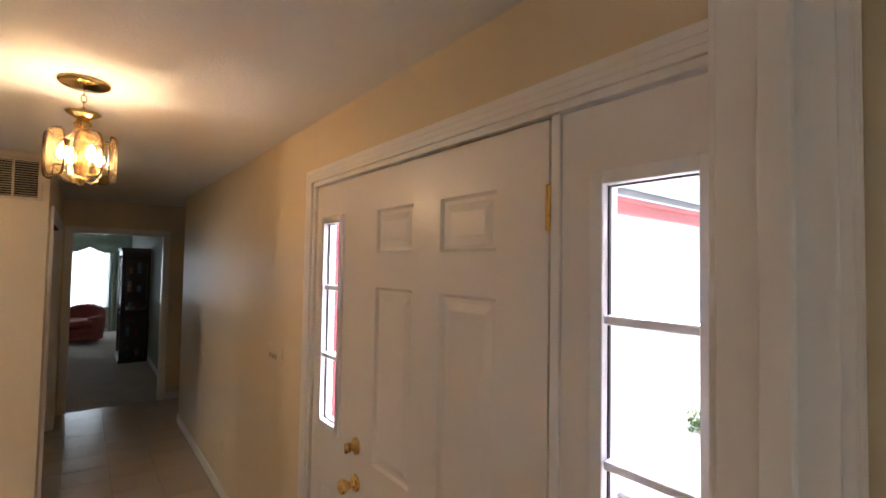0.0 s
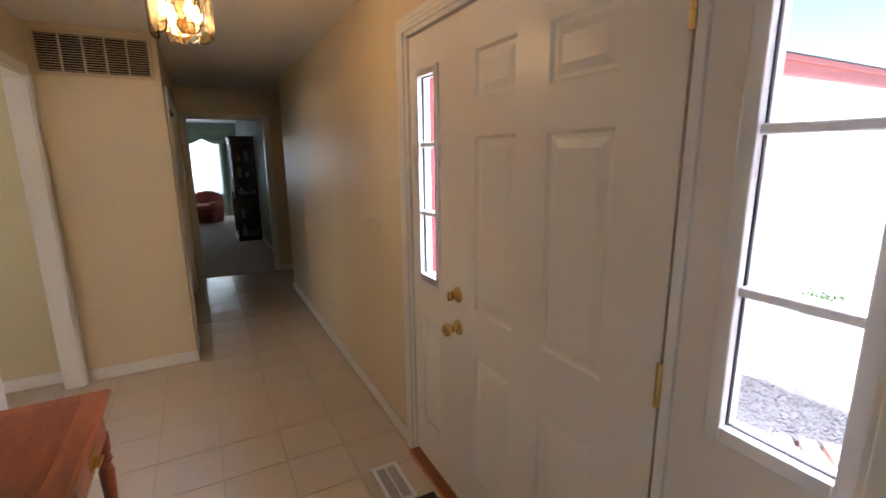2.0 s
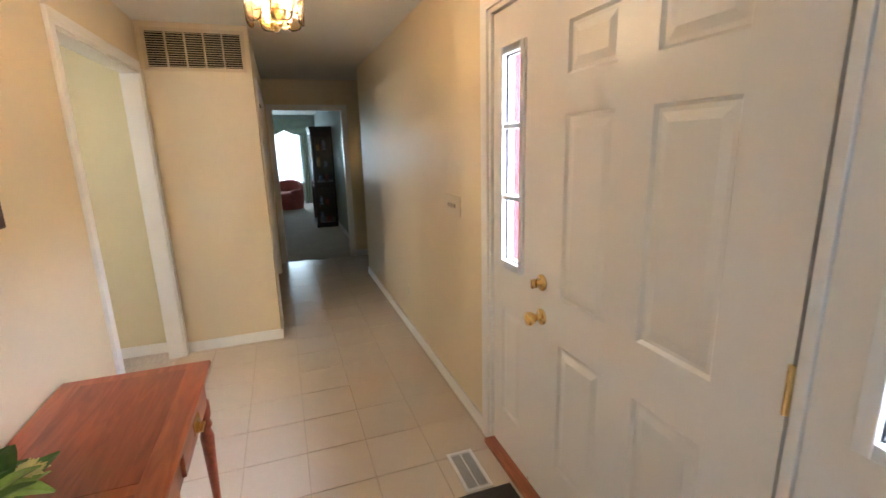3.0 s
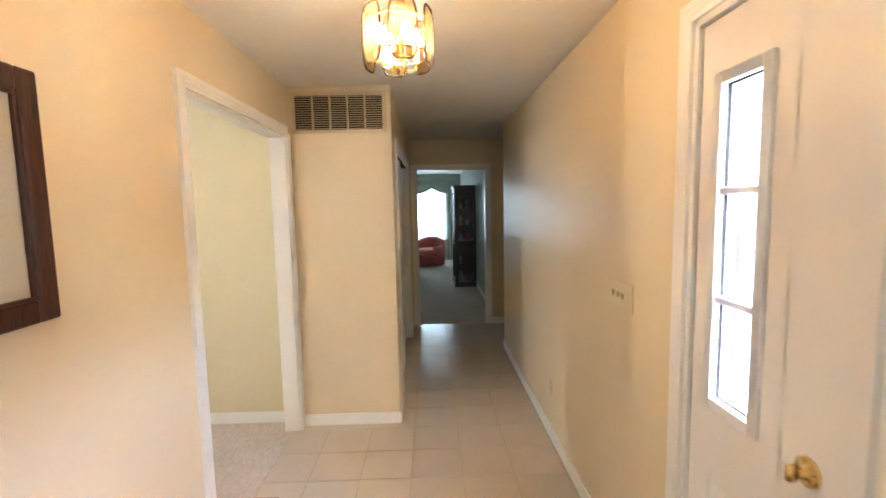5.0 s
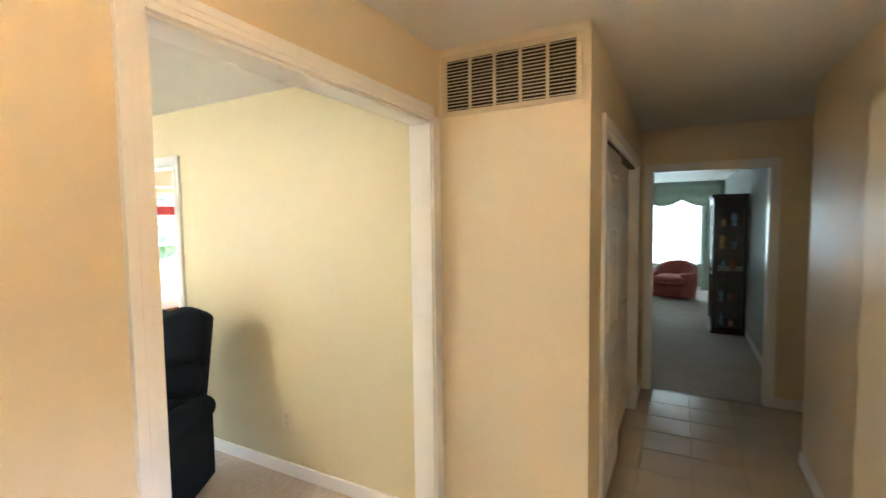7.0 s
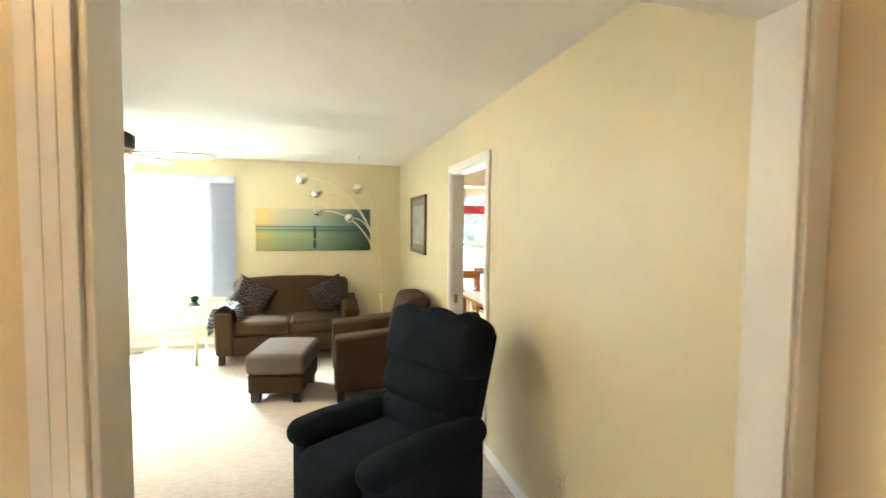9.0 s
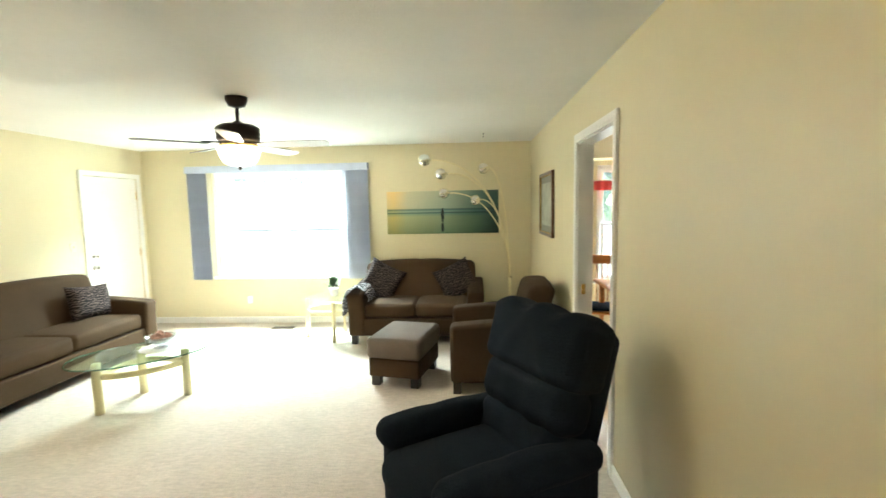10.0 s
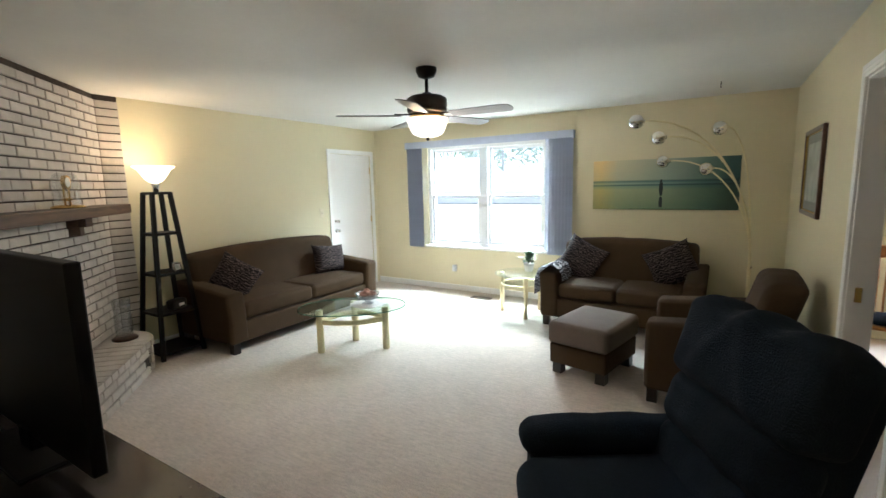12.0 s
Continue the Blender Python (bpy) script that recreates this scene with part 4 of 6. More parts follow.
def arc_lamp():
    l = empty("arc_floor_lamp", (-7.24, 1.62, 0))
    tagged(l, "five-armed arching floor lamp with chrome globe shades", "floor lamp")
    part("base", lathe([(0, 0), (0.16, 0), (0.16, 0.02), (0.15, 0.03), (0.03, 0.035), (0, 0.035)], 30), CHROME, l, smooth=True)
    part("pole", tube([(0, 0, 0.03), (0, 0, 0.4), (0, 0.0, 0.66)], 0.018, 12), GOLD, l, smooth=True)
    part("knob", tube([(0, 0.01, 0.66), (0.03, 0.015, 0.67), (0.035, 0.015, 0.69)], 0.009, 8), CHROME, l, smooth=True)
    base = Vector((-7.24, 1.62, 0))
    heads = ((-6.45, 0.66, 2.115), (-6.80, 0.82, 1.985), (-7.18, 0.835, 1.765), (-7.20, 1.235, 1.675), (-7.0, 1.325, 2.06))
    for k, h in enumerate(heads):
        e = Vector(h) - base
        foot = Vector((0.008 * math.cos(k * 1.26), 0.008 * math.sin(k * 1.26), 0.64))
        pts = []
        for i in range(19):
            u = i / 18
            c1 = foot + Vector((0, 0, (e.z - 0.64) * 0.62))
            c2 = foot.lerp(e, 0.45)
            c2.z = e.z + 0.07 * (1 if e.z > 1.9 else 0.6)
            pts.append(foot * (1 - u) ** 3 + c1 * 3 * u * (1 - u) ** 2 + c2 * 3 * u * u * (1 - u) + e * u ** 3)
        arm = part("arm", tube(pts, 0.0075, 8), GOLD, l, smooth=True)
        d = (pts[-1] - pts[-2]).normalized()
        bm = lathe([(0, -0.062), (0.035, -0.058), (0.058, -0.035), (0.066, 0.0), (0.058, 0.035), (0.035, 0.055), (0.016, 0.062), (0.013, 0.08), (0, 0.08)], 22)
        bm.transform(Matrix.Translation(e + d * 0.05) @ (-d).to_track_quat("Z", "Y").to_matrix().to_4x4())
        part("shade", bm, CHROME, arm, "round chrome globe shade", smooth=True)
    return l


arc_lamp()


# ---- picture on the west wall, framed print on the north wall ----
def seascape():
    """Misty sea: bands of pale sky, dark far shore, green water, warm glow at one side."""
    m = bpy.data.materials.new("seascape_print")
    m.use_nodes = True
    nt = m.node_tree
    b = nt.nodes["Principled BSDF"]
    b.inputs["Roughness"].default_value = 0.6
    tc = nt.nodes.new("ShaderNodeTexCoord")
    sep = nt.nodes.new("ShaderNodeSeparateXYZ")
    nt.links.new(tc.outputs["Generated"], sep.inputs[0])
    v = nt.nodes.new("ShaderNodeValToRGB")
    el = v.color_ramp.elements
    el[0].position, el[0].color = 0.0, (0.21, 0.27, 0.17, 1)
    el[1].position, el[1].color = 1.0, (0.60, 0.56, 0.45, 1)
    for p, c in ((0.40, (0.36, 0.39, 0.26, 1)), (0.47, (0.22, 0.32, 0.28, 1)), (0.49, (0.05, 0.11, 0.12, 1)), (0.52, (0.30, 0.40, 0.38, 1)), (0.57, (0.10, 0.18, 0.19, 1)), (0.60, (0.48, 0.49, 0.41, 1))):
        e = el.new(p)
        e.color = c
    nt.links.new(sep.outputs["Z"], v.inputs["Fac"])
    h = nt.nodes.new("ShaderNodeValToRGB")
    el = h.color_ramp.elements
    el[0].position, el[0].color = 0.0, (1.20, 1.0, 0.62, 1)
    el[1].position, el[1].color = 1.0, (0.07, 0.16, 0.18, 1)
    for p, c in ((0.12, (1.35, 1.02, 0.50, 1)), (0.25, (1.0, 0.98, 0.78, 1)), (0.58, (0.70, 0.84, 0.78, 1)), (0.84, (0.26, 0.42, 0.42, 1))):
        e = el.new(p)
        e.color = c
    nz = nt.nodes.new("ShaderNodeTexNoise")
    nz.inputs["Scale"].default_value = 3.0
    nt.links.new(tc.outputs["Generated"], nz.inputs["Vector"])
    add = nt.nodes.new("ShaderNodeMath")
    add.operation = "MULTIPLY_ADD"
    nt.links.new(nz.outputs["Fac"], add.inputs[0])
    add.inputs[1].default_value = 0.12
    nt.links.new(sep.outputs["Y"], add.inputs[2])
    nt.links.new(add.outputs[0], h.inputs["Fac"])
    mx = nt.nodes.new("ShaderNodeMix")
    mx.data_type, mx.blend_type = "RGBA", "MULTIPLY"
    mx.inputs["Factor"].default_value = 1.0
    nt.links.new(v.outputs["Color"], mx.inputs[6])
    nt.links.new(h.outputs["Color"], mx.inputs[7])
    nt.links.new(mx.outputs[2], b.inputs["Base Color"])
    return m


def wall_canvas():
    c = empty("canvas_picture", (WX, 0.745, 1.52))
    tagged(c, "wide frameless canvas print of a misty green sea", "picture")
    part("canvas", soft_box(0.002, -0.755, -0.288, 0.032, 0.755, 0.288, 0.003), seascape(), c)
    dark = mat("dark_print_ink", (0.012, 0.025, 0.028), 0.6, var=0.1)
    part("printed_post", prism([(-0.012, -0.02), (0.012, -0.02), (0.020, 0.05), (0.018, 0.12), (0.010, 0.14), (0.010, 0.165), (-0.010, 0.165), (-0.010, 0.14), (-0.018, 0.12), (-0.020, 0.05)], 0, 0.002,
                               Matrix(((0, 0, 1, 0.0325), (1, 0, 0, 0.0), (0, 1, 0, -0.11), (0, 0, 0, 1)))), dark, c, "dark upright shape in the print")
    part("printed_reflection", prism([(-0.016, -0.12), (0.016, -0.12), (0.02, -0.06), (0.012, -0.0), (-0.012, -0.0), (-0.02, -0.06)], 0, 0.002,
                                     Matrix(((0, 0, 1, 0.0325), (1, 0, 0, 0.0), (0, 1, 0, -0.14), (0, 0, 0, 1)))), dark, c, "dark reflection in the print")


wall_canvas()
FRAMEWOOD = wood("dark_cherry_frame", (0.05, 0.018, 0.010), (0.12, 0.045, 0.022), 0.3)
MATBOARD = mat("grey_green_mat_board", (0.24, 0.25, 0.22), 0.8, var=0.06)
PRINT = mat("faded_botanical_print", (0.34, 0.36, 0.31), 0.5, var=0.35, scale=7)


def framed(name, hw, hh, m, fw, label, frame_mat, inner, art, cat="picture"):
    """Picture in a moulded frame, in the local xz plane, looking to -y."""
    f = empty(name)
    f.matrix_world = m
    tagged(f, label, cat)
    rows = [(-hw, -0.028, -hh, -hw + fw, 0, hh), (hw - fw, -0.028, -hh, hw, 0, hh), (-hw + fw, -0.028, -hh, hw - fw, 0, -hh + fw), (-hw + fw, -0.028, hh - fw, hw - fw, 0, hh)]
    part("frame", boxes(*rows, r=0.007), frame_mat, f)
    part("inner_lip", boxes((-hw + fw - 0.002, -0.022, -hh + fw - 0.002, -hw + fw + 0.008, -0.004, hh - fw + 0.002), (hw - fw - 0.008, -0.022, -hh + fw - 0.002, hw - fw + 0.002, -0.004, hh - fw + 0.002),
                            (-hw + fw + 0.008, -0.022, -hh + fw - 0.002, hw - fw - 0.008, -0.004, -hh + fw + 0.008), (-hw + fw + 0.008, -0.022, hh - fw - 0.008, hw - fw - 0.008, -0.004, hh - fw + 0.002), r=0.002), inner, f)
    part("mat_board", boxes((-hw + fw, -0.008, -hh + fw, hw - fw, -0.003, hh - fw)), MATBOARD if art is not None else inner, f)
    if art is not None:
        k = 0.075
        part("print", boxes((-hw + fw + k, -0.010, -hh + fw + k, hw - fw - k, -0.0085, hh - fw - k)), art, f)
    return f


framed("framed_print", 0.395, 0.333, Matrix.Translation((-6.235, NW, 1.603)), 0.035, "dark cherry-framed print hanging on the cream wall", FRAMEWOOD, BRASS, PRINT)

# ---- west window with vertical blinds ----
VINYL = mat("white_vinyl", (0.80, 0.80, 0.80), 0.35, var=0.02)
BLIND = mat("grey_blue_fabric_blind", (0.50, 0.54, 0.67), 0.8, spec=0.2, var=0.06, scale=10, bump=0.2, bscale=200)


def window_unit(name, y0, y1, z0, z1, x0, x1, label):
    """Twin double-hung window in a wall across x."""
    w = empty(name, (0, 0, 0))
    tagged(w, label, "window", kind="structure")
    f = 0.05
    part("window_frame", boxes((x0, y0, z0, x1, y0 + f, z1), (x0, y1 - f, z0, x1, y1, z1), (x0, y0 + f, z0, x1, y1 - f, z0 + f), (x0, y0 + f, z1 - f, x1, y1 - f, z1), r=0.004), VINYL, w)
    mid = (y0 + y1) / 2
    part("mullion", boxes((x0, mid - 0.06, z0 + f, x1, mid + 0.06, z1 - f), r=0.004), GRID_VINYL, w)
    part("window_sill", boxes((x1 - 0.02, y0 - 0.04, z0 - 0.03, x1 + 0.075, y1 + 0.04, z0 + 0.004), r=0.006), TRIM, w)
    zm = (z0 + z1) / 2
    for a, b in ((y0 + f, mid - 0.06), (mid + 0.06, y1 - f)):
        for c, e, dx in ((z0 + f, zm + 0.02, 0.05), (zm - 0.02, z1 - f, 0.0)):
            xx = x0 + 0.03 + dx
            s = part("sash", boxes((xx, a, c, xx + 0.035, a + 0.04, e), (xx, b - 0.04, c, xx + 0.035, b, e), (xx, a + 0.04, c, xx + 0.035, b - 0.04, c + 0.04), (xx, a + 0.04, e - 0.04, xx + 0.035, b - 0.04, e), r=0.003), GRID_VINYL, w)
            p = part("pane", boxes((xx + 0.015, a + 0.039, c + 0.039, xx + 0.019, b - 0.039, e - 0.039)), HAZED, s)
            p.visible_shadow = False
    return w


window_unit("window_1", -2.453, -0.607, 0.662, 2.128, WX - 0.16, WX - 0.02, "white twin double-hung window over the yard")


def vertical_blinds():
    b = empty("vertical_blinds", (WX, -1.525, 0))
    tagged(b, "grey-blue vertical blinds drawn back under a cloth valance", "blinds")
    part("valance", boxes((0.08, -1.275, 2.11, 0.095, 1.275, 2.205), (0.002, -1.275, 2.11, 0.08, -1.262, 2.205), (0.002, 1.262, 2.11, 0.08, 1.275, 2.205), (0.002, -1.262, 2.192, 0.08, 1.262, 2.205), r=0.003), BLIND, b)
    part("head_rail", boxes((0.03, -1.24, 2.125, 0.07, 1.24, 2.16), r=0.003), VINYL, b)
    for y0, y1, n in ((-1.265, -1.00, 13), (0.925, 1.255, 15)):
        for k in range(n):
            y = y0 + (y1 - y0) * (k + 0.5) / n
            bm = bmesh.new()
            for s in range(6):
                u0, u1 = s / 6 - 0.5, (s + 1) / 6 - 0.5
                c0, c1 = 0.006 * math.cos(u0 * 3.1), 0.006 * math.cos(u1 * 3.1)
                v = [bm.verts.new(p) for p in ((u0 * 0.085, c0, 0.63), (u1 * 0.085, c1, 0.63), (u1 * 0.085, c1, 2.125), (u0 * 0.085, c0, 2.125))]
                bm.faces.new(v)
            bmesh.ops.remove_doubles(bm, verts=bm.verts[:], dist=1e-5)
            bmesh.ops.solidify(bm, geom=bm.faces[:], thickness=0.0012)
            p = part("slat", bm, BLIND, b)
            p.matrix_local = pose(0.05, y, 0, 0, 0, (62 if k % 2 else 50))


vertical_blinds()

# ---- south door ----


def flush_door():
    d = empty("entry_door", (-6.9675, SW_Y, 0))
    tagged(d, "plain white flush door with brass lock, closed", "door")
    part("door_leaf", soft_box(-0.430, -0.05, 0.012, 0.430, -0.008, 2.045, 0.003), DOORWHITE, d)
    for z, r in ((0.93, 0.03), (1.07, 0.026)):
        bm = lathe([(0, 0), (r, 0), (r, 0.006), (0.012, 0.01), (0.012, 0.03), (r * 0.85, 0.045), (r * 0.7, 0.06), (0, 0.063)], 18)
        bm.transform(Matrix.Translation((0.365, -0.008, z)) @ Matrix.Rotation(radians(-90), 4, "X"))
        part("lock" if z > 1 else "door_knob", bm, CHROME, d, "satin metal", True)
    for z in (1.82, 1.05, 0.25):
        part("hinge", boxes((-0.432, -0.012, z - 0.05, -0.415, 0.0, z + 0.05), r=0.002), BRASS, d)


flush_door()

# ---- ceiling fan ----
IRON = mat("oil_rubbed_bronze", (0.022, 0.017, 0.014), 0.4, metal=0.6, var=0.2, scale=18)
BLADE_TOP = wood("dark_fan_blade", (0.15, 0.13, 0.12), (0.29, 0.26, 0.25), 0.28, 4)
FROST = glow("frosted_fan_shade", (1.0, 0.86, 0.66), 0.9, (0.9, 0.86, 0.78))


def ceiling_fan():
    f = empty("ceiling_fan", (-4.725, -0.60, 0))
    tagged(f, "bronze five-blade ceiling fan with a frosted light bowl", "ceiling fan")
    part("canopy", lathe([(0, 2.44), (0.078, 2.44), (0.078, 2.415), (0.06, 2.375), (0.02, 2.36), (0, 2.36)], 26), IRON, f, smooth=True)
    part("rod", tube([(0, 0, 2.37), (0, 0, 2.24)], 0.013, 12), IRON, f, smooth=True)
    part("motor", lathe([(0, 2.265), (0.03, 2.262), (0.04, 2.245), (0.12, 2.235), (0.152, 2.215), (0.155, 2.165), (0.148, 2.150), (0.155, 2.145), (0.150, 2.120), (0.11, 2.10), (0, 2.10)], 32), IRON, f, smooth=True)
    part("fitter", lathe([(0.10, 2.11), (0.135, 2.095), (0.14, 2.075), (0.12, 2.06), (0, 2.06)], 28), BRASS, f, "antique gold filigree collar", smooth=True)
    part("light_bowl", lathe([(0.158, 2.072), (0.152, 2.045), (0.133, 1.990), (0.112, 1.957), (0.070, 1.938), (0.0, 1.932)], 32), FROST, f, "glowing frosted glass bowl", smooth=True).visible_shadow = False
    part("finial", lathe([(0, 1.905), (0.010, 1.910), (0.014, 1.92), (0.008, 1.93), (0.02, 1.938), (0, 1.94)], 14), IRON, f, smooth=True)
    for k in range(5):
        turn = 21 + 72 * k
        iron = bmesh.new()
        box(iron, 0.11, -0.018, 2.098, 0.25, 0.018, 2.106)
        p = part("blade_iron", iron, IRON, f)
        p.matrix_local = pose(0, 0, 0, 0, 0, turn)
        out = [(0.20, -0.052), (0.30, -0.062), (0.55, -0.070), (0.645, -0.066), (0.672, -0.04), (0.68, 0), (0.672, 0.04), (0.645, 0.066), (0.55, 0.070), (0.30, 0.062), (0.20, 0.052)]
        bm = prism(out, -0.003, 0.003)
        bm.transform(Matrix.Translation((0, 0, 2.093)) @ Matrix.Rotation(radians(-11), 4, "X"))
        b = part("blade", bm, BLADE_TOP, f)
        b.matrix_local = pose(0, 0, 0, 0, 0, turn)


ceiling_fan()
hk = part("ceiling_hook", tube([(0, 0, 0), (0, 0, -0.02), (0.012, 0, -0.03), (0.014, 0, -0.045), (0, 0, -0.052), (-0.01, 0, -0.045)], 0.004, 8), IRON, smooth=True)
hk.location = (-6.72, 1.28, 2.44)
tagged(hk, "small dark swag hook screwed into the ceiling", "hook")

# ---- shelf lamp beside the sofa ----
BLACKWOOD = mat("black_lacquered_wood", (0.008, 0.007, 0.006), 0.5, spec=0.2, var=0.2, scale=8)
SHADE = glow("lit_alabaster_glass", (1.0, 0.74, 0.45), 2.2)


def shelf_lamp():
    s = empty("shelf_floor_lamp", (-4.01, -3.20, 0))
    tagged(s, "black tapering four-shelf tower lamp with a glowing glass bowl", "floor lamp")
    hb, ht, zt = 0.195, 0.080, 1.56

    def half(z):
        return hb + (ht - hb) * z / zt
    for sx in (-1, 1):
        for sy in (-1, 1):
            bm = bmesh.new()
            w = 0.017
            lo = [bm.verts.new((sx * hb + dx, sy * hb + dy, 0)) for dx, dy in ((-w, -w), (w, -w), (w, w), (-w, w))]
            hi = [bm.verts.new((sx * ht + dx, sy * ht + dy, zt)) for dx, dy in ((-w, -w), (w, -w), (w, w), (-w, w))]
            bm.faces.new(lo[::-1]), bm.faces.new(hi)
            for i in range(4):
                bm.faces.new((lo[i], lo[(i + 1) % 4], hi[(i + 1) % 4], hi[i]))
            part("leg", bm, BLACKWOOD, s)
    for z in (0.06, 0.43, 0.80, 1.18, 1.56):
        h = half(z) + 0.012
        part("shelf", soft_box(-h, -h, z - 0.02, h, h, z + 0.006, 0.003), BLACKWOOD, s)
    part("socket", lathe([(0, 1.56), (0.02, 1.56), (0.024, 1.60), (0.045, 1.66), (0.0, 1.66)], 18), CHROME, s, smooth=True)
    part("shade", lathe([(0.045, 1.655), (0.080, 1.680), (0.108, 1.725), (0.135, 1.768), (0.178, 1.800), (0.172, 1.803), (0.128, 1.772), (0.100, 1.728), (0.072, 1.688), (0.0, 1.665)], 30), SHADE, s, "glowing white glass bowl", smooth=True).visible_shadow = False


shelf_lamp()
framed("photo_frame", 0.048, 0.038, pose(-4.06, -3.10, 0.846, -8, 0, 205), 0.012, "small silver photo frame standing on a shelf", CHROME, POT, PRINT)
cl = empty("alarm_clock", (-4.05, -3.13, 0.436), 200)
tagged(cl, "small black clock radio on the lower shelf", "clock")
part("body", cushion(0, 0, 0.05, 0.09, 0.055, 0.05, 5, 5), BLACKWOOD, cl, smooth=True)
part("display", boxes((-0.03, -0.058, 0.035, 0.03, -0.054, 0.06)), POT, cl, "pale display")

# ---- television on its stand ----
BLACKP = mat("black_plastic", (0.005, 0.005, 0.006), 0.45, spec=0.2, var=0.15, scale=8)
SCREEN = mat("black_glass_screen", (0.004, 0.004, 0.005), 0.06, var=0.05)
STONE = mat("smoked_glass", (0.030, 0.026, 0.026), 0.12, var=0.3, scale=4)


def television():
    t = empty("television", (-2.37, -1.105, 0.505))
    tagged(t, "large black flat-screen television seen from behind, on a low stand", "television")
    part("foot", soft_box(-0.13, -0.27, 0, 0.13, 0.27, 0.014, 0.005), BLACKP, t)
    part("neck", soft_box(-0.02, -0.06, 0.012, 0.03, 0.06, 0.10, 0.005), BLACKP, t)
    part("casing", soft_box(-0.03, -0.63, 0.075, 0.02, 0.63, 0.845, 0.008), BLACKP, t)
    part("screen", boxes((-0.0325, -0.605, 0.105, -0.0295, 0.605, 0.82)), SCREEN, t)


television()


def tv_stand():
    s = empty("tv_stand", (-2.27, -0.87, 0))
    tagged(s, "low dark television stand with a smoked glass top", "tv stand")
    part("top", soft_box(-0.32, -0.95, 0.475, 0.32, 0.92, 0.505, 0.006), STONE, s)
    part("shelf", soft_box(-0.29, -0.90, 0.22, 0.29, 0.87, 0.24, 0.004), STONE, s)
    part("plinth", soft_box(-0.29, -0.90, 0.0, 0.29, 0.87, 0.06, 0.006), BLACKP, s)
    for x in (-0.27, 0.27):
        for y in (-0.87, 0.84):
            part("post", soft_box(x - 0.025, y - 0.03, 0.05, x + 0.025, y + 0.03, 0.48, 0.006), BLACKP, s)


tv_stand()

# ---- corner fireplace ----
BRICK = mat("whitewashed_brick", (0.55, 0.50, 0.45), 0.85, spec=0.2, var=0.22, scale=12, bump=0.5, bscale=70, per_piece=0.5, fine=0.2)
MORTAR = mat("dark_brown_mortar", (0.055, 0.040, 0.030), 0.95, var=0.2, scale=20, bump=0.4, bscale=120)
MANTEL = wood("dark_mantel_timber", (0.045, 0.022, 0.012), (0.13, 0.07, 0.04), 0.5, 2)
C0 = Vector((-3.69, -3.455))
SD = Vector((0.6868, 0.7269))
ND = Vector((-0.7269, 0.6868))
FACE = Matrix(((SD.x, ND.x, 0, C0.x), (SD.y, ND.y, 0, C0.y), (0, 0, 1, 0), (0, 0, 0, 1)))
FACE_LEN = 2.60
fire = tagged(part("fireplace", prism([(C0.x, C0.y - 0.012), (C0.x + SD.x * FACE_LEN, C0.y + SD.y * FACE_LEN - 0.012), (LXB - 0.003, -1.62), (LXB - 0.003, SW_Y + 0.003), (C0.x - 0.19, SW_Y + 0.003), (C0.x - 0.19, SW_Y + 0.008)], 0.0, H - 0.002), MORTAR),
              "whitewashed brick corner fireplace with dark mortar joints", "fireplace")
PITCH, BH, BL, J = 0.0725, 0.061, 0.205, 0.0115


def brick_mesh(name, l, h, d=0.03):
    bm = bmesh.new()
    box(bm, 0, 0, 0, l, d, h)
    bmesh.ops.bevel(bm, geom=[e for e in bm.edges if all(v.co.y > d - 1e-4 for v in e.verts)], offset=0.004, segments=1, profile=0.5, affect="EDGES")
    me = bpy.data.meshes.new(name)
    bm.to_mesh(me)
    bm.free()
    me.materials.append(BRICK)
    return me


FULL = brick_mesh("brick", BL, BH)
HALFB = brick_mesh("brick", (BL - J) / 2, BH)
HEAD = brick_mesh("brick", 0.185, BH)

# curved raised hearth
HEARTH_H, HR, HS0, HS1 = 0.285, 0.38, 0.47, 2.15
out = [(HS0 - (HR - 0.02) * math.cos(radians(a)), (HR - 0.02) * math.sin(radians(a))) for a in range(0, 91, 6)] + [(HS1 + (HR - 0.02) * math.sin(radians(a)), (HR - 0.02) * math.cos(radians(a))) for a in range(0, 91, 6)]
hearth = tagged(part("hearth", prism(out, 0, HEARTH_H - 0.012, FACE), MORTAR), "curved raised brick hearth before the fireplace", "hearth")


def mantel():
    m = empty("mantel_shelf", (0, 0, 0))
    m.matrix_world = FACE
    tagged(m, "dark timber mantel shelf on brick corbels", "mantel")
    part("beam", soft_box(0.10, 0.002, 1.385, 2.35, 0.235, 1.465, 0.006), MANTEL, m)
    for s in (0.62, 1.85):
        part("corbel", boxes((s, 0.0, 1.31, s + 0.11, 0.14, 1.385), (s + 0.02, 0.0, 1.24, s + 0.09, 0.085, 1.31), r=0.004), MANTEL, m)


mantel()


DOME = thin_glass("clear_blown_glass", (0.93, 0.945, 0.95), 0.14)


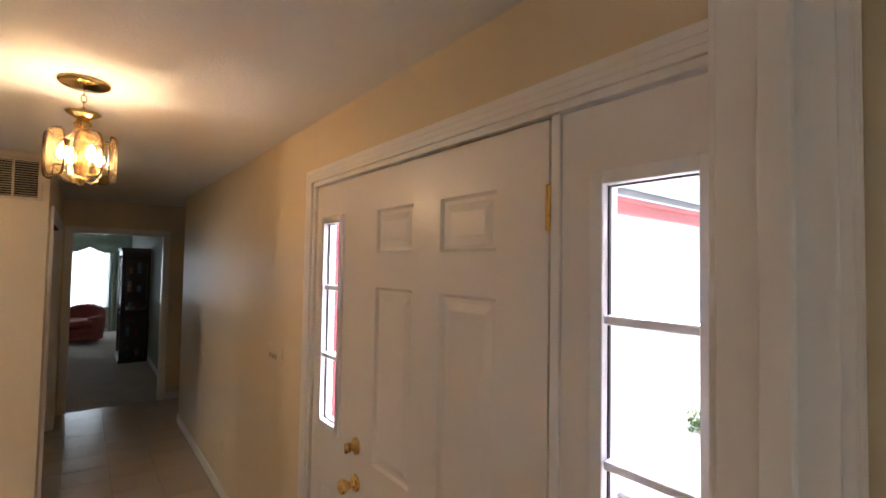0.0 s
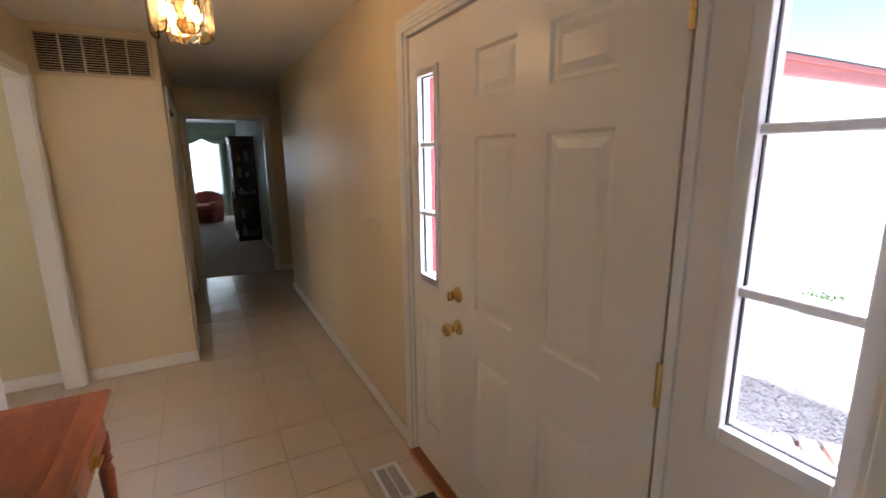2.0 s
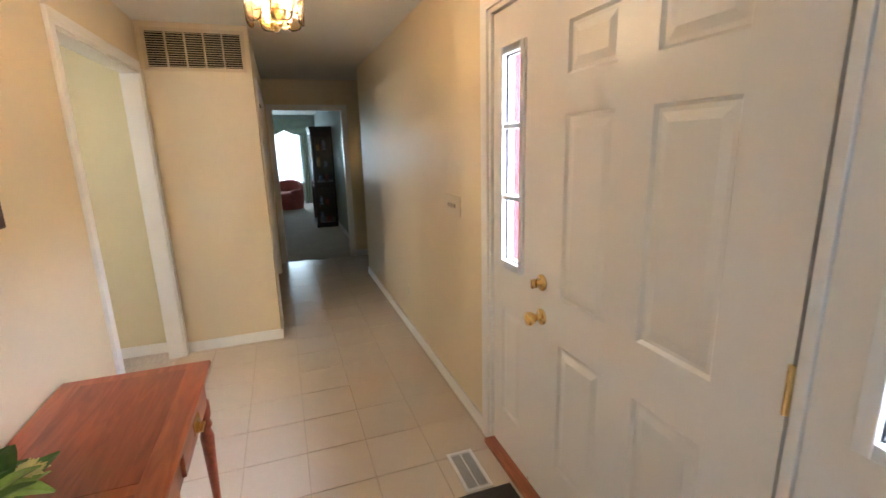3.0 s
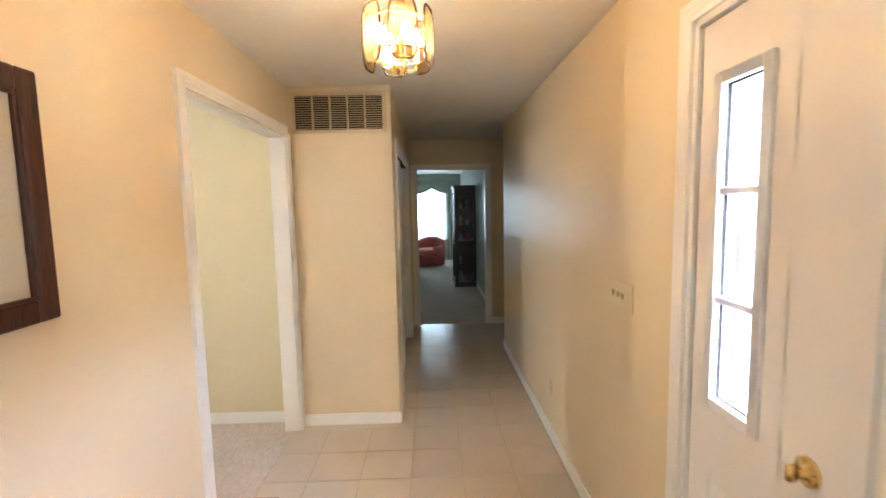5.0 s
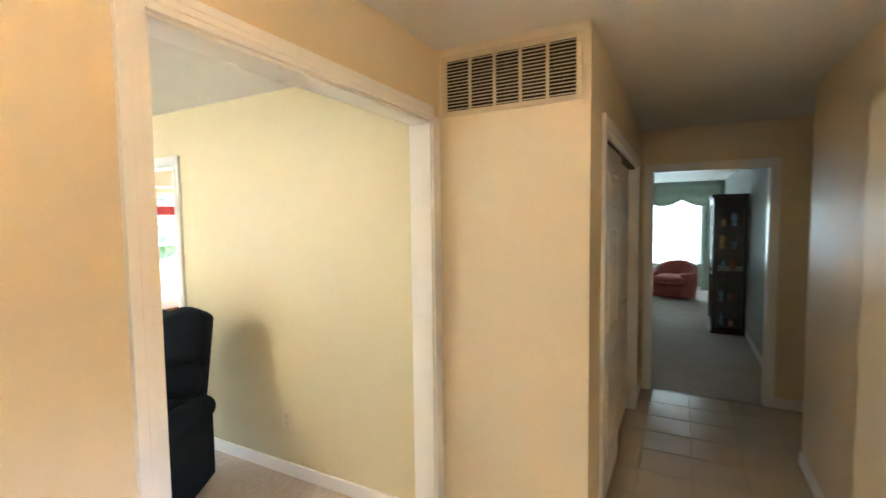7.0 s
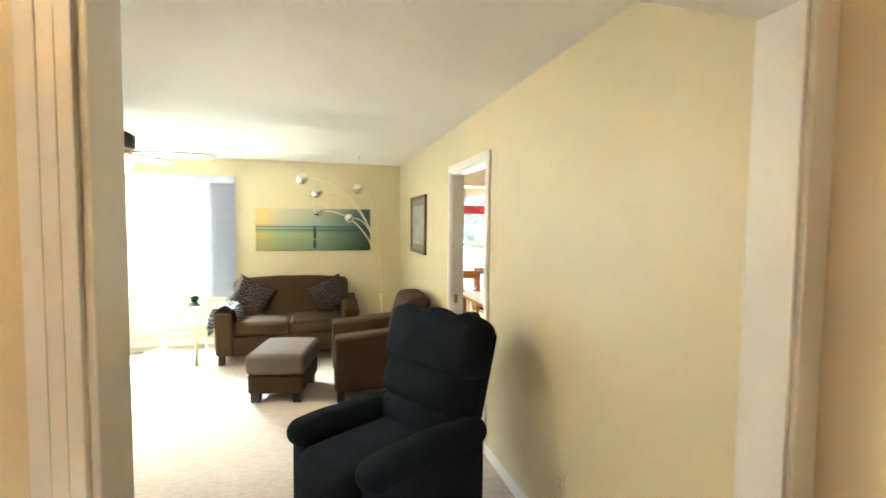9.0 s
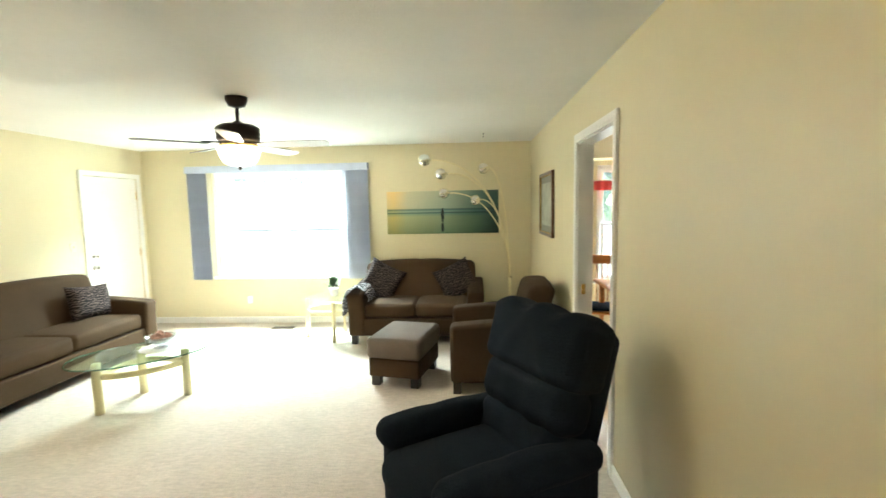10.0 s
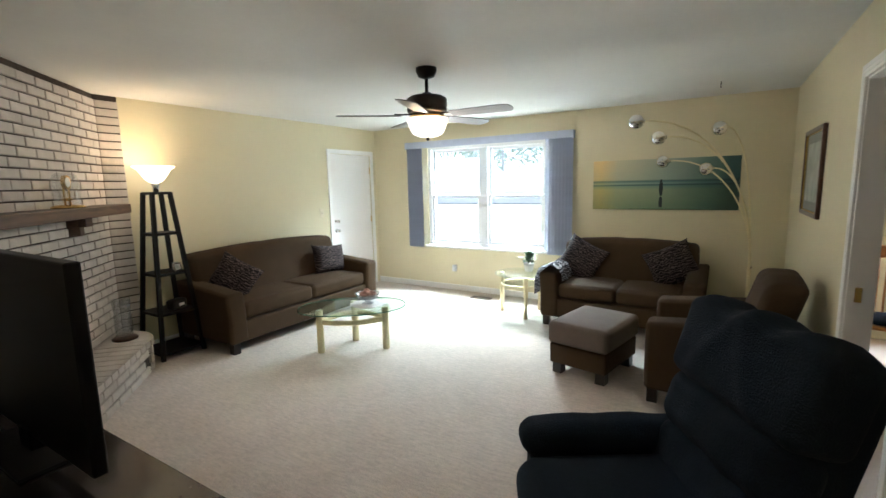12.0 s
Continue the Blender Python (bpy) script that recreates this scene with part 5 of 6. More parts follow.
def dome_clock():
    c = empty("anniversary_clock", (0, 0, 0))
    c.matrix_world = FACE @ Matrix.Translation((0.92, 0.125, 1.4655))
    tagged(c, "brass anniversary clock under a clear glass dome", "clock")
    part("base", lathe([(0, 0), (0.10, 0), (0.10, 0.012), (0.08, 0.022), (0, 0.026)], 28), BRASS, c, smooth=True)
    part("dome", lathe([(0.082, 0.024), (0.082, 0.20), (0.07, 0.235), (0.04, 0.255), (0, 0.26)], 28), DOME, c, "clear glass dome", smooth=True).visible_shadow = False
    for x in (-0.035, 0.035):
        part("column", tube([(x, 0, 0.024), (x, 0, 0.17)], 0.006, 8), BRASS, c, smooth=True)
    bm = lathe([(0, 0), (0.05, 0), (0.05, 0.02), (0, 0.022)], 24)
    bm.transform(Matrix.Translation((0, -0.005, 0.185)) @ Matrix.Rotation(radians(-90), 4, "X"))
    dial = part("dial", bm, BRASS, c)
    bm = lathe([(0, 0), (0.036, 0), (0.036, 0.002), (0, 0.002)], 24)
    bm.transform(Matrix.Translation((0, 0.016, 0.185)) @ Matrix.Rotation(radians(-90), 4, "X"))
    part("dial_face", bm, POT, dial, "white enamel face")
    part("pendulum", lathe([(0, 0.05), (0.03, 0.055), (0.03, 0.07), (0, 0.075)], 18), BRASS, c, smooth=True)


dome_clock()


def hurricane():
    h = empty("hurricane_glass", (0, 0, 0))
    h.matrix_world = FACE @ Matrix.Translation((0.36, 0.16, HEARTH_H + 0.002))
    tagged(h, "tall clear hurricane glass on a dark wooden base", "candle holder")
    part("base", lathe([(0, 0), (0.095, 0), (0.10, 0.012), (0.08, 0.028), (0, 0.03)], 24), MANTEL, h, smooth=True)
    part("cylinder", lathe([(0.062, 0.03), (0.072, 0.12), (0.064, 0.25), (0.074, 0.36), (0.071, 0.36), (0.061, 0.25), (0.069, 0.12), (0.059, 0.03)], 24), DOME, h, "clear flared glass", smooth=True).visible_shadow = False


hurricane()

# ---- floor register by the west window ----


def register(name, at, turn, l, w, material, label):
    r = empty(name, at, turn)
    tagged(r, label, "floor vent")
    part("well", boxes((-l + 0.012, -w + 0.012, 0.0005, l - 0.012, w - 0.012, 0.003)), GRILLE_DARK, r)
    part("rim", boxes((-l, -w, 0.0005, l, -w + 0.018, 0.008), (-l, w - 0.018, 0.0005, l, w, 0.008), (-l, -w + 0.018, 0.0005, -l + 0.018, w - 0.018, 0.008), (l - 0.018, -w + 0.018, 0.0005, l, w - 0.018, 0.008), r=0.002), material, r)
    n = int((l * 2 - 0.036) / 0.012)
    for k in range(n):
        x = -l + 0.018 + (2 * l - 0.036) * (k + 0.5) / n
        part("slat", boxes((x - 0.0016, -w + 0.018, 0.003, x + 0.0016, w - 0.018, 0.0065)), material, r)
    part("divider", boxes((-l + 0.018, -0.004, 0.003, l - 0.018, 0.004, 0.0072)), material, r)


BRONZE_R = mat("brown_enamel_steel", (0.12, 0.085, 0.055), 0.45, var=0.08)
register("floor_register", (-7.235, -1.425, 0), 90, 0.15, 0.055, BRONZE_R, "brown steel floor register set in the carpet")
register("floor_register", (-0.205, -0.19, 0), 90, 0.14, 0.068, TRIM, "white steel floor register beside the front door")

# ---- hall pendant lamp ----
AMBER = thin_glass("smoked_bevelled_glass", (0.80, 0.67, 0.47), 0.04)
am = AMBER.node_tree
am_t = am.nodes.new("ShaderNodeBsdfTranslucent")
am_t.inputs["Color"].default_value = (1.0, 0.86, 0.62, 1)
am_x = am.nodes.new("ShaderNodeMixShader")
am_x.inputs["Fac"].default_value = 0.035
am.links.new(am.nodes["Mix Shader"].outputs["Shader"], am_x.inputs[1])
am.links.new(am_t.outputs["BSDF"], am_x.inputs[2])
am.links.new(am_x.outputs["Shader"], am.nodes["Material Output"].inputs["Surface"])
AMBER_EDGE = thin_glass("amber_glass_edge", (0.36, 0.25, 0.13), 0.10)
VASE = thin_glass("pale_amber_blown_glass", (0.93, 0.82, 0.60), 0.08)
BULB = glow("lit_candle_bulb", (1.0, 0.80, 0.52), 30.0)


def pendant():
    p = empty("pendant_lamp", (-0.89, 0.13, 2.44))
    tagged(p, "polished brass hall pendant lamp with amber glass panels", "pendant lamp")
    part("canopy", lathe([(0, 0), (0.085, 0), (0.085, -0.010), (0.07, -0.020), (0.02, -0.026), (0, -0.03)], 28), BRASS, p, smooth=True)
    for k in range(4):
        z, n = -0.04 - 0.026 * k, 12
        ring = [((0.009 * math.cos(2 * math.pi * i / n), 0, z + 0.016 * math.sin(2 * math.pi * i / n)) if k % 2 else (0, 0.009 * math.cos(2 * math.pi * i / n), z + 0.016 * math.sin(2 * math.pi * i / n))) for i in range(n)]
        part("chain_link", tube(ring, 0.0022, 6, closed=True), BRASS, p, smooth=True)
    bm = lathe([(0, -0.135), (0.02, -0.137), (0.05, -0.128), (0.058, -0.122), (0.05, -0.132), (0.02, -0.150), (0.03, -0.165), (0.022, -0.185), (0, -0.19)], 8)
    part("crown", bm, BRASS, p, smooth=False)
    part("collar", lathe([(0.012, -0.178), (0.026, -0.192), (0.030, -0.204), (0.024, -0.206), (0.0, -0.19)], 20), BRASS, p, smooth=True)
    part("vase", lathe([(0.022, -0.200), (0.034, -0.218), (0.048, -0.246), (0.052, -0.275), (0.046, -0.310), (0.030, -0.345), (0.018, -0.370)], 24), VASE, p, "bulbous amber glass body", smooth=True)
    part("stem", tube([(0, 0, -0.19), (0, 0, -0.398)], 0.007, 10), BRASS, p, smooth=True)
    part("hub", lathe([(0, -0.37), (0.022, -0.375), (0.026, -0.386), (0.014, -0.394), (0.010, -0.404), (0, -0.408)], 16), BRASS, p, smooth=True)
    R = 0.096
    for z in (-0.245, -0.345):
        ring = [(R * math.cos(2 * math.pi * i / 32), R * math.sin(2 * math.pi * i / 32), z) for i in range(32)]
        part("ring", tube(ring, 0.0035, 6, closed=True), BRASS, p, smooth=True)
    for k in range(3):
        a = 2 * math.pi * k / 3
        part("spoke", tube([(0.026 * math.cos(a), 0.026 * math.sin(a), -0.200), (R * math.cos(a), R * math.sin(a), -0.245)], 0.003, 6), BRASS, p, smooth=True)
    for k in range(6):
        a = 60 * k + 12
        o = []
        for i in range(24):
            t = 2 * math.pi * i / 24
            u = math.copysign(abs(math.cos(t)) ** 0.45, math.cos(t))
            v = math.copysign(abs(math.sin(t)) ** 0.62, math.sin(t))
            o.append((u * 0.043, v * 0.088))
        bm = prism(o, -0.0025, 0.0025)
        bmesh.ops.bevel(bm, geom=[e for e in bm.edges if abs(e.verts[0].co.z - e.verts[1].co.z) < 1e-6 and e.verts[0].co.z > 0], offset=0.002, segments=1, profile=0.5, affect="EDGES")
        bm.transform(pose(0, 0, 0, 0, 0, a) @ Matrix.Translation((0, -R - 0.007, -0.297)) @ Matrix.Rotation(radians(90), 4, "X"))
        g = part("glass_panel", bm, AMBER, p, "amber bevelled glass panel")
        bm = tube([(u, v, 0) for u, v in o], 0.0036, 6, closed=True)
        bm.transform(pose(0, 0, 0, 0, 0, a) @ Matrix.Translation((0, -R - 0.007, -0.297)) @ Matrix.Rotation(radians(90), 4, "X"))
        part("bevel", bm, AMBER_EDGE, g, "dark amber polished edge", smooth=True)
    for k in range(4):
        a = 2 * math.pi * k / 4 + 0.5
        c, s = math.cos(a), math.sin(a)
        arm = part("arm", tube([(0.012 * c, 0.012 * s, -0.385), (0.04 * c, 0.04 * s, -0.392), (0.062 * c, 0.062 * s, -0.38), (0.064 * c, 0.064 * s, -0.36)], 0.004, 8), BRASS, p, smooth=True)
        part("candle_sleeve", tube([(0.064 * c, 0.064 * s, -0.362), (0.064 * c, 0.064 * s, -0.318)], 0.010, 10), POT, arm, smooth=True)
        b = part("bulb", lathe([(0, -0.318), (0.008, -0.316), (0.017, -0.30), (0.016, -0.285), (0.007, -0.262), (0, -0.252)], 14, (0.064 * c, 0.064 * s, 0)), BULB, arm, "lit flame-shaped bulb", smooth=True)
        b.visible_shadow = False


pendant()

# ---- console table with flowers, mirror frame ----
CHERRY = wood("cherry_veneer", (0.22, 0.042, 0.015), (0.43, 0.11, 0.038), 0.28, 2.2, 1, coat=0.3)
CHERRY_DARK = wood("dark_cherry", (0.17, 0.032, 0.012), (0.30, 0.068, 0.025), 0.3, 3, 1, coat=0.2)


def console():
    t = empty("console_table", (-1.515, -0.65, 0))
    tagged(t, "red cherry console table with an inlaid panel top", "console table")
    w, l = 0.245, 0.56
    bm = soft_box(-w, -l, 0.735, w, l, 0.758, 0.006)
    part("tabletop", bm, CHERRY, t)
    part("inlay_panel", boxes((-w + 0.075, -l + 0.42, 0.7585, w - 0.075, l - 0.06, 0.7605), (-w + 0.075, -l + 0.06, 0.7585, w - 0.075, -l + 0.38, 0.7605), r=0.0008), CHERRY_DARK, t, "darker grained veneer field")
    part("apron", boxes((-w + 0.02, -l + 0.03, 0.60, w - 0.03, l - 0.03, 0.735), r=0.006), CHERRY_DARK, t)
    for y in (-0.25, 0.25):
        dr = part("drawer", soft_box(w - 0.032, y - 0.205, 0.615, w - 0.018, y + 0.205, 0.72, 0.004), CHERRY, t)
        part("pull", boxes((w - 0.018, y - 0.045, 0.645, w - 0.013, y + 0.045, 0.69), (w - 0.014, y - 0.03, 0.648, w + 0.006, y + 0.03, 0.656), r=0.003), BRASS, dr, "tarnished brass bail pull")
    for sx in (-1, 1):
        for sy in (-1, 1):
            x, y = sx * (w - 0.045), sy * (l - 0.055)
            prof = [(0, 0), (0.016, 0), (0.02, 0.02), (0.013, 0.05), (0.016, 0.2), (0.022, 0.36), (0.026, 0.46), (0.018, 0.49), (0.027, 0.51), (0.020, 0.53), (0.026, 0.55), (0.026, 0.61), (0, 0.61)]
            part("leg", lathe(prof, 14, (x, y, 0)), CHERRY_DARK, t, "turned tapering leg", smooth=True)


console()


def flowers():
    f = empty("flower_arrangement", (-1.585, -0.99, 0.761))
    tagged(f, "pale yellow silk flowers with variegated leaves in a wicker basket", "flowers")
    part("basket", lathe([(0, 0), (0.07, 0), (0.09, 0.05), (0.10, 0.10), (0.093, 0.10), (0.08, 0.05), (0, 0.04)], 20), WICKER, f, smooth=True)
    rnd = random.Random(11)
    bm = bmesh.new()
    bm2 = bmesh.new()
    for k in range(70):
        a = rnd.uniform(0, 360)
        m = pose(rnd.uniform(-0.07, 0.07), rnd.uniform(-0.07, 0.07), 0.07 + rnd.uniform(0, 0.10), rnd.uniform(-15, 55), 0, a)
        leaf_mesh(bm if k % 3 else bm2, m, rnd.uniform(0.08, 0.14), rnd.uniform(0.018, 0.03), 0.35)
    part("leaves", bm, LEAF, f)
    part("variegated_leaves", bm2, LEAF2, f, "yellow-edged green leaves")
    for x, y, z in ((0.08, 0.10, 0.15), (0.10, -0.02, 0.13), (-0.02, 0.12, 0.19), (0.02, 0.0, 0.22), (-0.06, -0.05, 0.2), (0.06, -0.12, 0.16)):
        bm = bmesh.new()
        for r, n, tilt in ((0.045, 12, 15), (0.035, 9, 40), (0.02, 6, 65)):
            for i in range(n):
                leaf_mesh(bm, pose(x, y, z, tilt, 0, 360 * i / n + rnd.uniform(-8, 8)), r, r * 0.22, 0.1)
        part("flower", bm, PETAL, f, "pale yellow daisy-like bloom")


flowers()
ANT = wood("carved_walnut", (0.018, 0.006, 0.004), (0.085, 0.024, 0.013), 0.35, 6, 2)
CREAM = mat("cream_mat_board", (0.62, 0.58, 0.48), 0.8, var=0.04)
fr = framed("framed_picture", 0.36, 0.303, Matrix.Translation((LX, -0.575, 1.655)) @ pose(0, 0, 0, 0, 0, 90), 0.058, "carved dark walnut frame with a cream mat on the hall wall", ANT, ANT, None)
part("mount", boxes((-0.30, -0.012, -0.243, 0.30, -0.008, 0.243)), CREAM, fr, "cream mat board")
MAT = mat("charcoal_coir", (0.045, 0.043, 0.042), 0.95, var=0.4, scale=30, bump=1.0, bscale=200, fine=0.5)
dm = tagged(part("doormat", soft_box(-0.66, -1.15, 0.0, -0.06, -0.345, 0.012, 0.004), MAT), "charcoal grey doormat inside the front door", "doormat")

# ---- far room beyond the hall ----
CURIO = wood("black_brown_curio_wood", (0.010, 0.007, 0.005), (0.035, 0.02, 0.014), 0.3)
RUST = mat("rust_red_upholstery", (0.36, 0.095, 0.07), 0.8, var=0.12, scale=8, bump=0.2, bscale=150)
SHEER = mat("sheer_white_curtain", (0.85, 0.88, 0.86), 0.9, var=0.04)
SWAG = mat("sage_green_valance", (0.36, 0.42, 0.33), 0.85, var=0.08, scale=8)
MIRROR = mat("mirror_back", (0.75, 0.76, 0.75), 0.03, metal=1.0, var=0.01)


def curio():
    c = empty("curio_cabinet", (-0.14, 7.66, 0))
    tagged(c, "tall black-brown curio cabinet with glass sides and trinkets", "cabinet")
    w, d, h = 0.205, 0.42, 1.95
    part("base", boxes((-w, -d, 0, w, d, 0.09), (-w - 0.012, -d - 0.012, 0, w, d + 0.012, 0.05), r=0.005), CURIO, c)
    part("cornice", boxes((-w, -d, h - 0.13, w, d, h), (-w - 0.02, -d - 0.02, h - 0.045, w, d + 0.02, h), r=0.005), CURIO, c)
    for x in (-w + 0.022, w - 0.022):
        for y in (-d + 0.022, d - 0.022):
            part("post", boxes((x - 0.022, y - 0.022, 0.09, x + (0.022 if x > 0 else 0.045), y + 0.022, h - 0.13), r=0.003), CURIO, c)
    for z in (0.42, 0.78, 0.86, 1.18, 1.50):
        part("shelf", boxes((-w + 0.02, -d + 0.02, z, w - 0.02, d - 0.02, z + (0.03 if 0.7 < z < 0.9 else 0.008))), CURIO if 0.7 < z < 0.9 else GLASS, c)
    part("side_panel", boxes((-w + 0.044, d - 0.022, 0.09, w - 0.044, d - 0.006, h - 0.13)), CURIO, c)
    part("door_panel", boxes((-w + 0.002, -d + 0.044, 0.09, -w + 0.008, d - 0.044, h - 0.13)), GLASS, c, "glass front door").visible_shadow = False
    for z in (0.80, h - 0.20):
        part("rail", boxes((-w + 0.044, -d + 0.004, z, w - 0.044, -d + 0.016, z + 0.07)), CURIO, c)
    # Mirror added as a reflector, to bring bright glints into the dark cabinet.
    part("back", boxes((w - 0.012, -d + 0.03, 0.09, w - 0.004, d - 0.03, h - 0.13)), MIRROR, c, "back with a mirror added for highlights")
    part("glass_side", boxes((-w + 0.044, -d + 0.018, 0.09, w - 0.044, -d + 0.022, h - 0.13)), GLASS, c).visible_shadow = False


curio()
rnd = random.Random(3)
CHINA = [mat("blue_china", (0.25, 0.32, 0.45), 0.2, var=0.2, scale=20), mat("red_glass_trinket", (0.30, 0.10, 0.08), 0.2, var=0.2, scale=20), POT, mat("amber_trinket", (0.42, 0.24, 0.10), 0.25, var=0.2, scale=20)]
for z in (0.43, 0.894, 1.19, 1.51, 0.092):
    for k in range(2):
        r, hh = rnd.uniform(0.025, 0.045), rnd.uniform(0.10, 0.2)
        o = part("figurine", lathe([(0, 0), (r, 0), (r * 0.9, hh * 0.15), (r * 0.45, hh * 0.3), (r * 1.05, hh * 0.55), (r * 0.8, hh * 0.8), (r * 0.35, hh * 0.92), (r * 0.4, hh), (0, hh)], 14), CHINA[(k + int(z * 10)) % 4], smooth=True)
        o.location = (-0.21 + 0.13 * k + rnd.uniform(-0.01, 0.01), 7.40 + rnd.uniform(0, 0.12), z)
        tagged(o, "small glazed vase standing in the curio cabinet", "vase", "trinkets in the curio cabinet")


def barrel_chair():
    c = empty("barrel_chair", (-0.86, 10.28, 0), -18)
    c.scale = (1.1, 1.1, 1.08)
    tagged(c, "rust-red upholstered barrel chair by the far window", "armchair")
    bm = bmesh.new()
    n = 22
    rows = []
    for i in range(n + 1):
        a = radians(-55 + 290 * i / n)
        hgt = 0.50 + 0.20 * max(0, math.sin(a)) ** 0.7
        ro, ri = 0.39, 0.28
        rows.append([bm.verts.new((r * math.cos(a), r * math.sin(a), z)) for r, z in ((ro * 0.93, 0.04), (ro, 0.30), (ro, hgt - 0.03), ((ro + ri) / 2, hgt), (ri, hgt - 0.03), (ri, 0.25))])
    for a, b in zip(rows, rows[1:]):
        for j in range(5):
            bm.faces.new((a[j], b[j], b[j + 1], a[j + 1]))
    bm.faces.new(rows[0]), bm.faces.new(rows[-1][::-1])
    bmesh.ops.recalc_face_normals(bm, faces=bm.faces)
    part("backrest", bm, RUST, c, smooth=True)
    part("base", cushion(0, -0.06, 0.17, 0.31, 0.33, 0.14, 4, 6), RUST, c, smooth=True)
    part("seat_cushion", cushion(0, -0.10, 0.37, 0.28, 0.31, 0.075, 4.5, 6), RUST, c, smooth=True)


barrel_chair()


def folds(width, z0, z1, amp, waves, t=0.004, steps=90):
    bm = bmesh.new()
    lo, hi = [], []
    for i in range(steps + 1):
        u = i / steps
        y = amp * math.sin(u * waves * 2 * math.pi) + amp * 0.4 * math.sin(u * waves * 4.7)
        lo.append(bm.verts.new((u * width - width / 2, y, z0)))
        hi.append(bm.verts.new((u * width - width / 2, y * 0.8, z1)))
    for i in range(steps):
        bm.faces.new((lo[i], lo[i + 1], hi[i + 1], hi[i]))
    return bm


fc = empty("far_window_curtains", (-1.12, 11.42, 0))
tagged(fc, "sheer white curtains with a sage green swagged valance", "curtains")
m = SHEER.node_tree.nodes["Principled BSDF"]
m.inputs["Transmission Weight"].default_value = 0.0
m.inputs["Subsurface Weight"].default_value = 0.0
tr = SHEER.node_tree.nodes.new("ShaderNodeBsdfTranslucent")
tr.inputs["Color"].default_value = (0.9, 0.95, 0.93, 1)
mx = SHEER.node_tree.nodes.new("ShaderNodeMixShader")
mx.inputs["Fac"].default_value = 0.7
SHEER.node_tree.links.new(m.outputs["BSDF"], mx.inputs[1])
SHEER.node_tree.links.new(tr.outputs["BSDF"], mx.inputs[2])
SHEER.node_tree.links.new(mx.outputs["Shader"], SHEER.node_tree.nodes["Material Output"].inputs["Surface"])
part("sheer_panel", folds(1.62, 0.60, 2.2, 0.032, 13, steps=150), SHEER, fc, smooth=True)
for x in (-0.95, 0.95):
    p = part("side_drape", folds(0.36, 0.03, 2.28, 0.03, 4), SWAG, fc, smooth=True)
    p.location = (x, -0.03, 0)
bm = bmesh.new()
g = {}
for i in range(61):
    for j in range(9):
        u, v = i / 60, j / 8
        drop = 0.30 + 0.14 * abs(math.sin(u * math.pi * 3)) 
        g[i, j] = bm.verts.new((-1.12 + 2.24 * u, -0.07 - 0.03 * math.sin(v * 9) * abs(math.sin(u * math.pi * 3)), 2.33 - drop * v))
for i in range(60):
    for j in range(8):
        bm.faces.new((g[i, j], g[i + 1, j], g[i + 1, j + 1], g[i, j + 1]))
part("valance", bm, SWAG, fc, smooth=True)

# ---- kitchen seen through the north door ----
OAK = wood("honey_oak", (0.34, 0.12, 0.03), (0.60, 0.26, 0.08), 0.35, 3)
RED = mat("red_gingham_cloth", (0.50, 0.05, 0.06), 0.85, var=0.2, scale=30)


def dining_table():
    t = empty("dining_table", (-6.0, 3.05, 0))
    tagged(t, "honey oak dining table in the kitchen", "table")
    part("tabletop", soft_box(-0.55, -0.55, 0.72, 0.55, 0.55, 0.75, 0.01), OAK, t)
    for x in (-0.47, 0.47):
        for y in (-0.47, 0.47):
            part("leg", lathe([(0, 0), (0.025, 0), (0.03, 0.2), (0.02, 0.25), (0.035, 0.4), (0.03, 0.72), (0, 0.72)], 12, (x, y, 0)), OAK, t, smooth=True)


dining_table()


def dining_chair(at, turn):
    c = empty("dining_chair", at, turn)
    tagged(c, "honey oak dining chair with a dark seat cushion", "chair", "chairs at the kitchen table")
    part("seat", soft_box(-0.21, -0.21, 0.43, 0.21, 0.21, 0.46, 0.01), OAK, c)
    part("seat_pad", cushion(0, 0, 0.478, 0.19, 0.19, 0.02, 5, 5), NAVY, c, "dark seat pad", smooth=True)
    for x in (-0.18, 0.18):
        part("leg", tube([(x, -0.18, 0), (x, -0.17, 0.43)], 0.02, 10), OAK, c, smooth=True)
        part("back_post", tube([(x, 0.2, 0), (x, 0.18, 0.45), (x, 0.24, 1.0)], 0.019, 10), OAK, c, smooth=True)
    part("top_rail", soft_box(-0.21, 0.215, 0.92, 0.21, 0.245, 1.02, 0.008), OAK, c)
    for k in range(5):
        x = -0.12 + 0.06 * k
        part("spindle", tube([(x, 0.185, 0.46), (x, 0.23, 0.93)], 0.008, 8), OAK, c, smooth=True)


dining_chair((-6.35, 2.55, 0), 75)
dining_chair((-6.75, 3.1, 0), 95)
kw = window_unit("window_2", 2.80, 4.60, 0.55, 2.10, WX - 0.085, WX - 0.01, "white kitchen window with a red valance")
kv = empty("kitchen_valance", (WX + 0.03, 3.7, 0))
tagged(kv, "short red gathered kitchen window valance", "valance")
p = part("cloth", folds(1.9, 1.77, 1.90, 0.012, 18), RED, kv, smooth=True)
p.matrix_local = pose(0, 0, 0, 0, 0, 90)
part("rod", tube([(0.0, -0.97, 1.90), (0, 0.97, 1.90)], 0.008, 8), TRIM, kv, smooth=True)
trim("kitchen_soffit", [(WX, NW + 0.11, 2.16, WX + 0.35, 5.55, H - 0.002)], "cream soffit over the kitchen window", WALL)

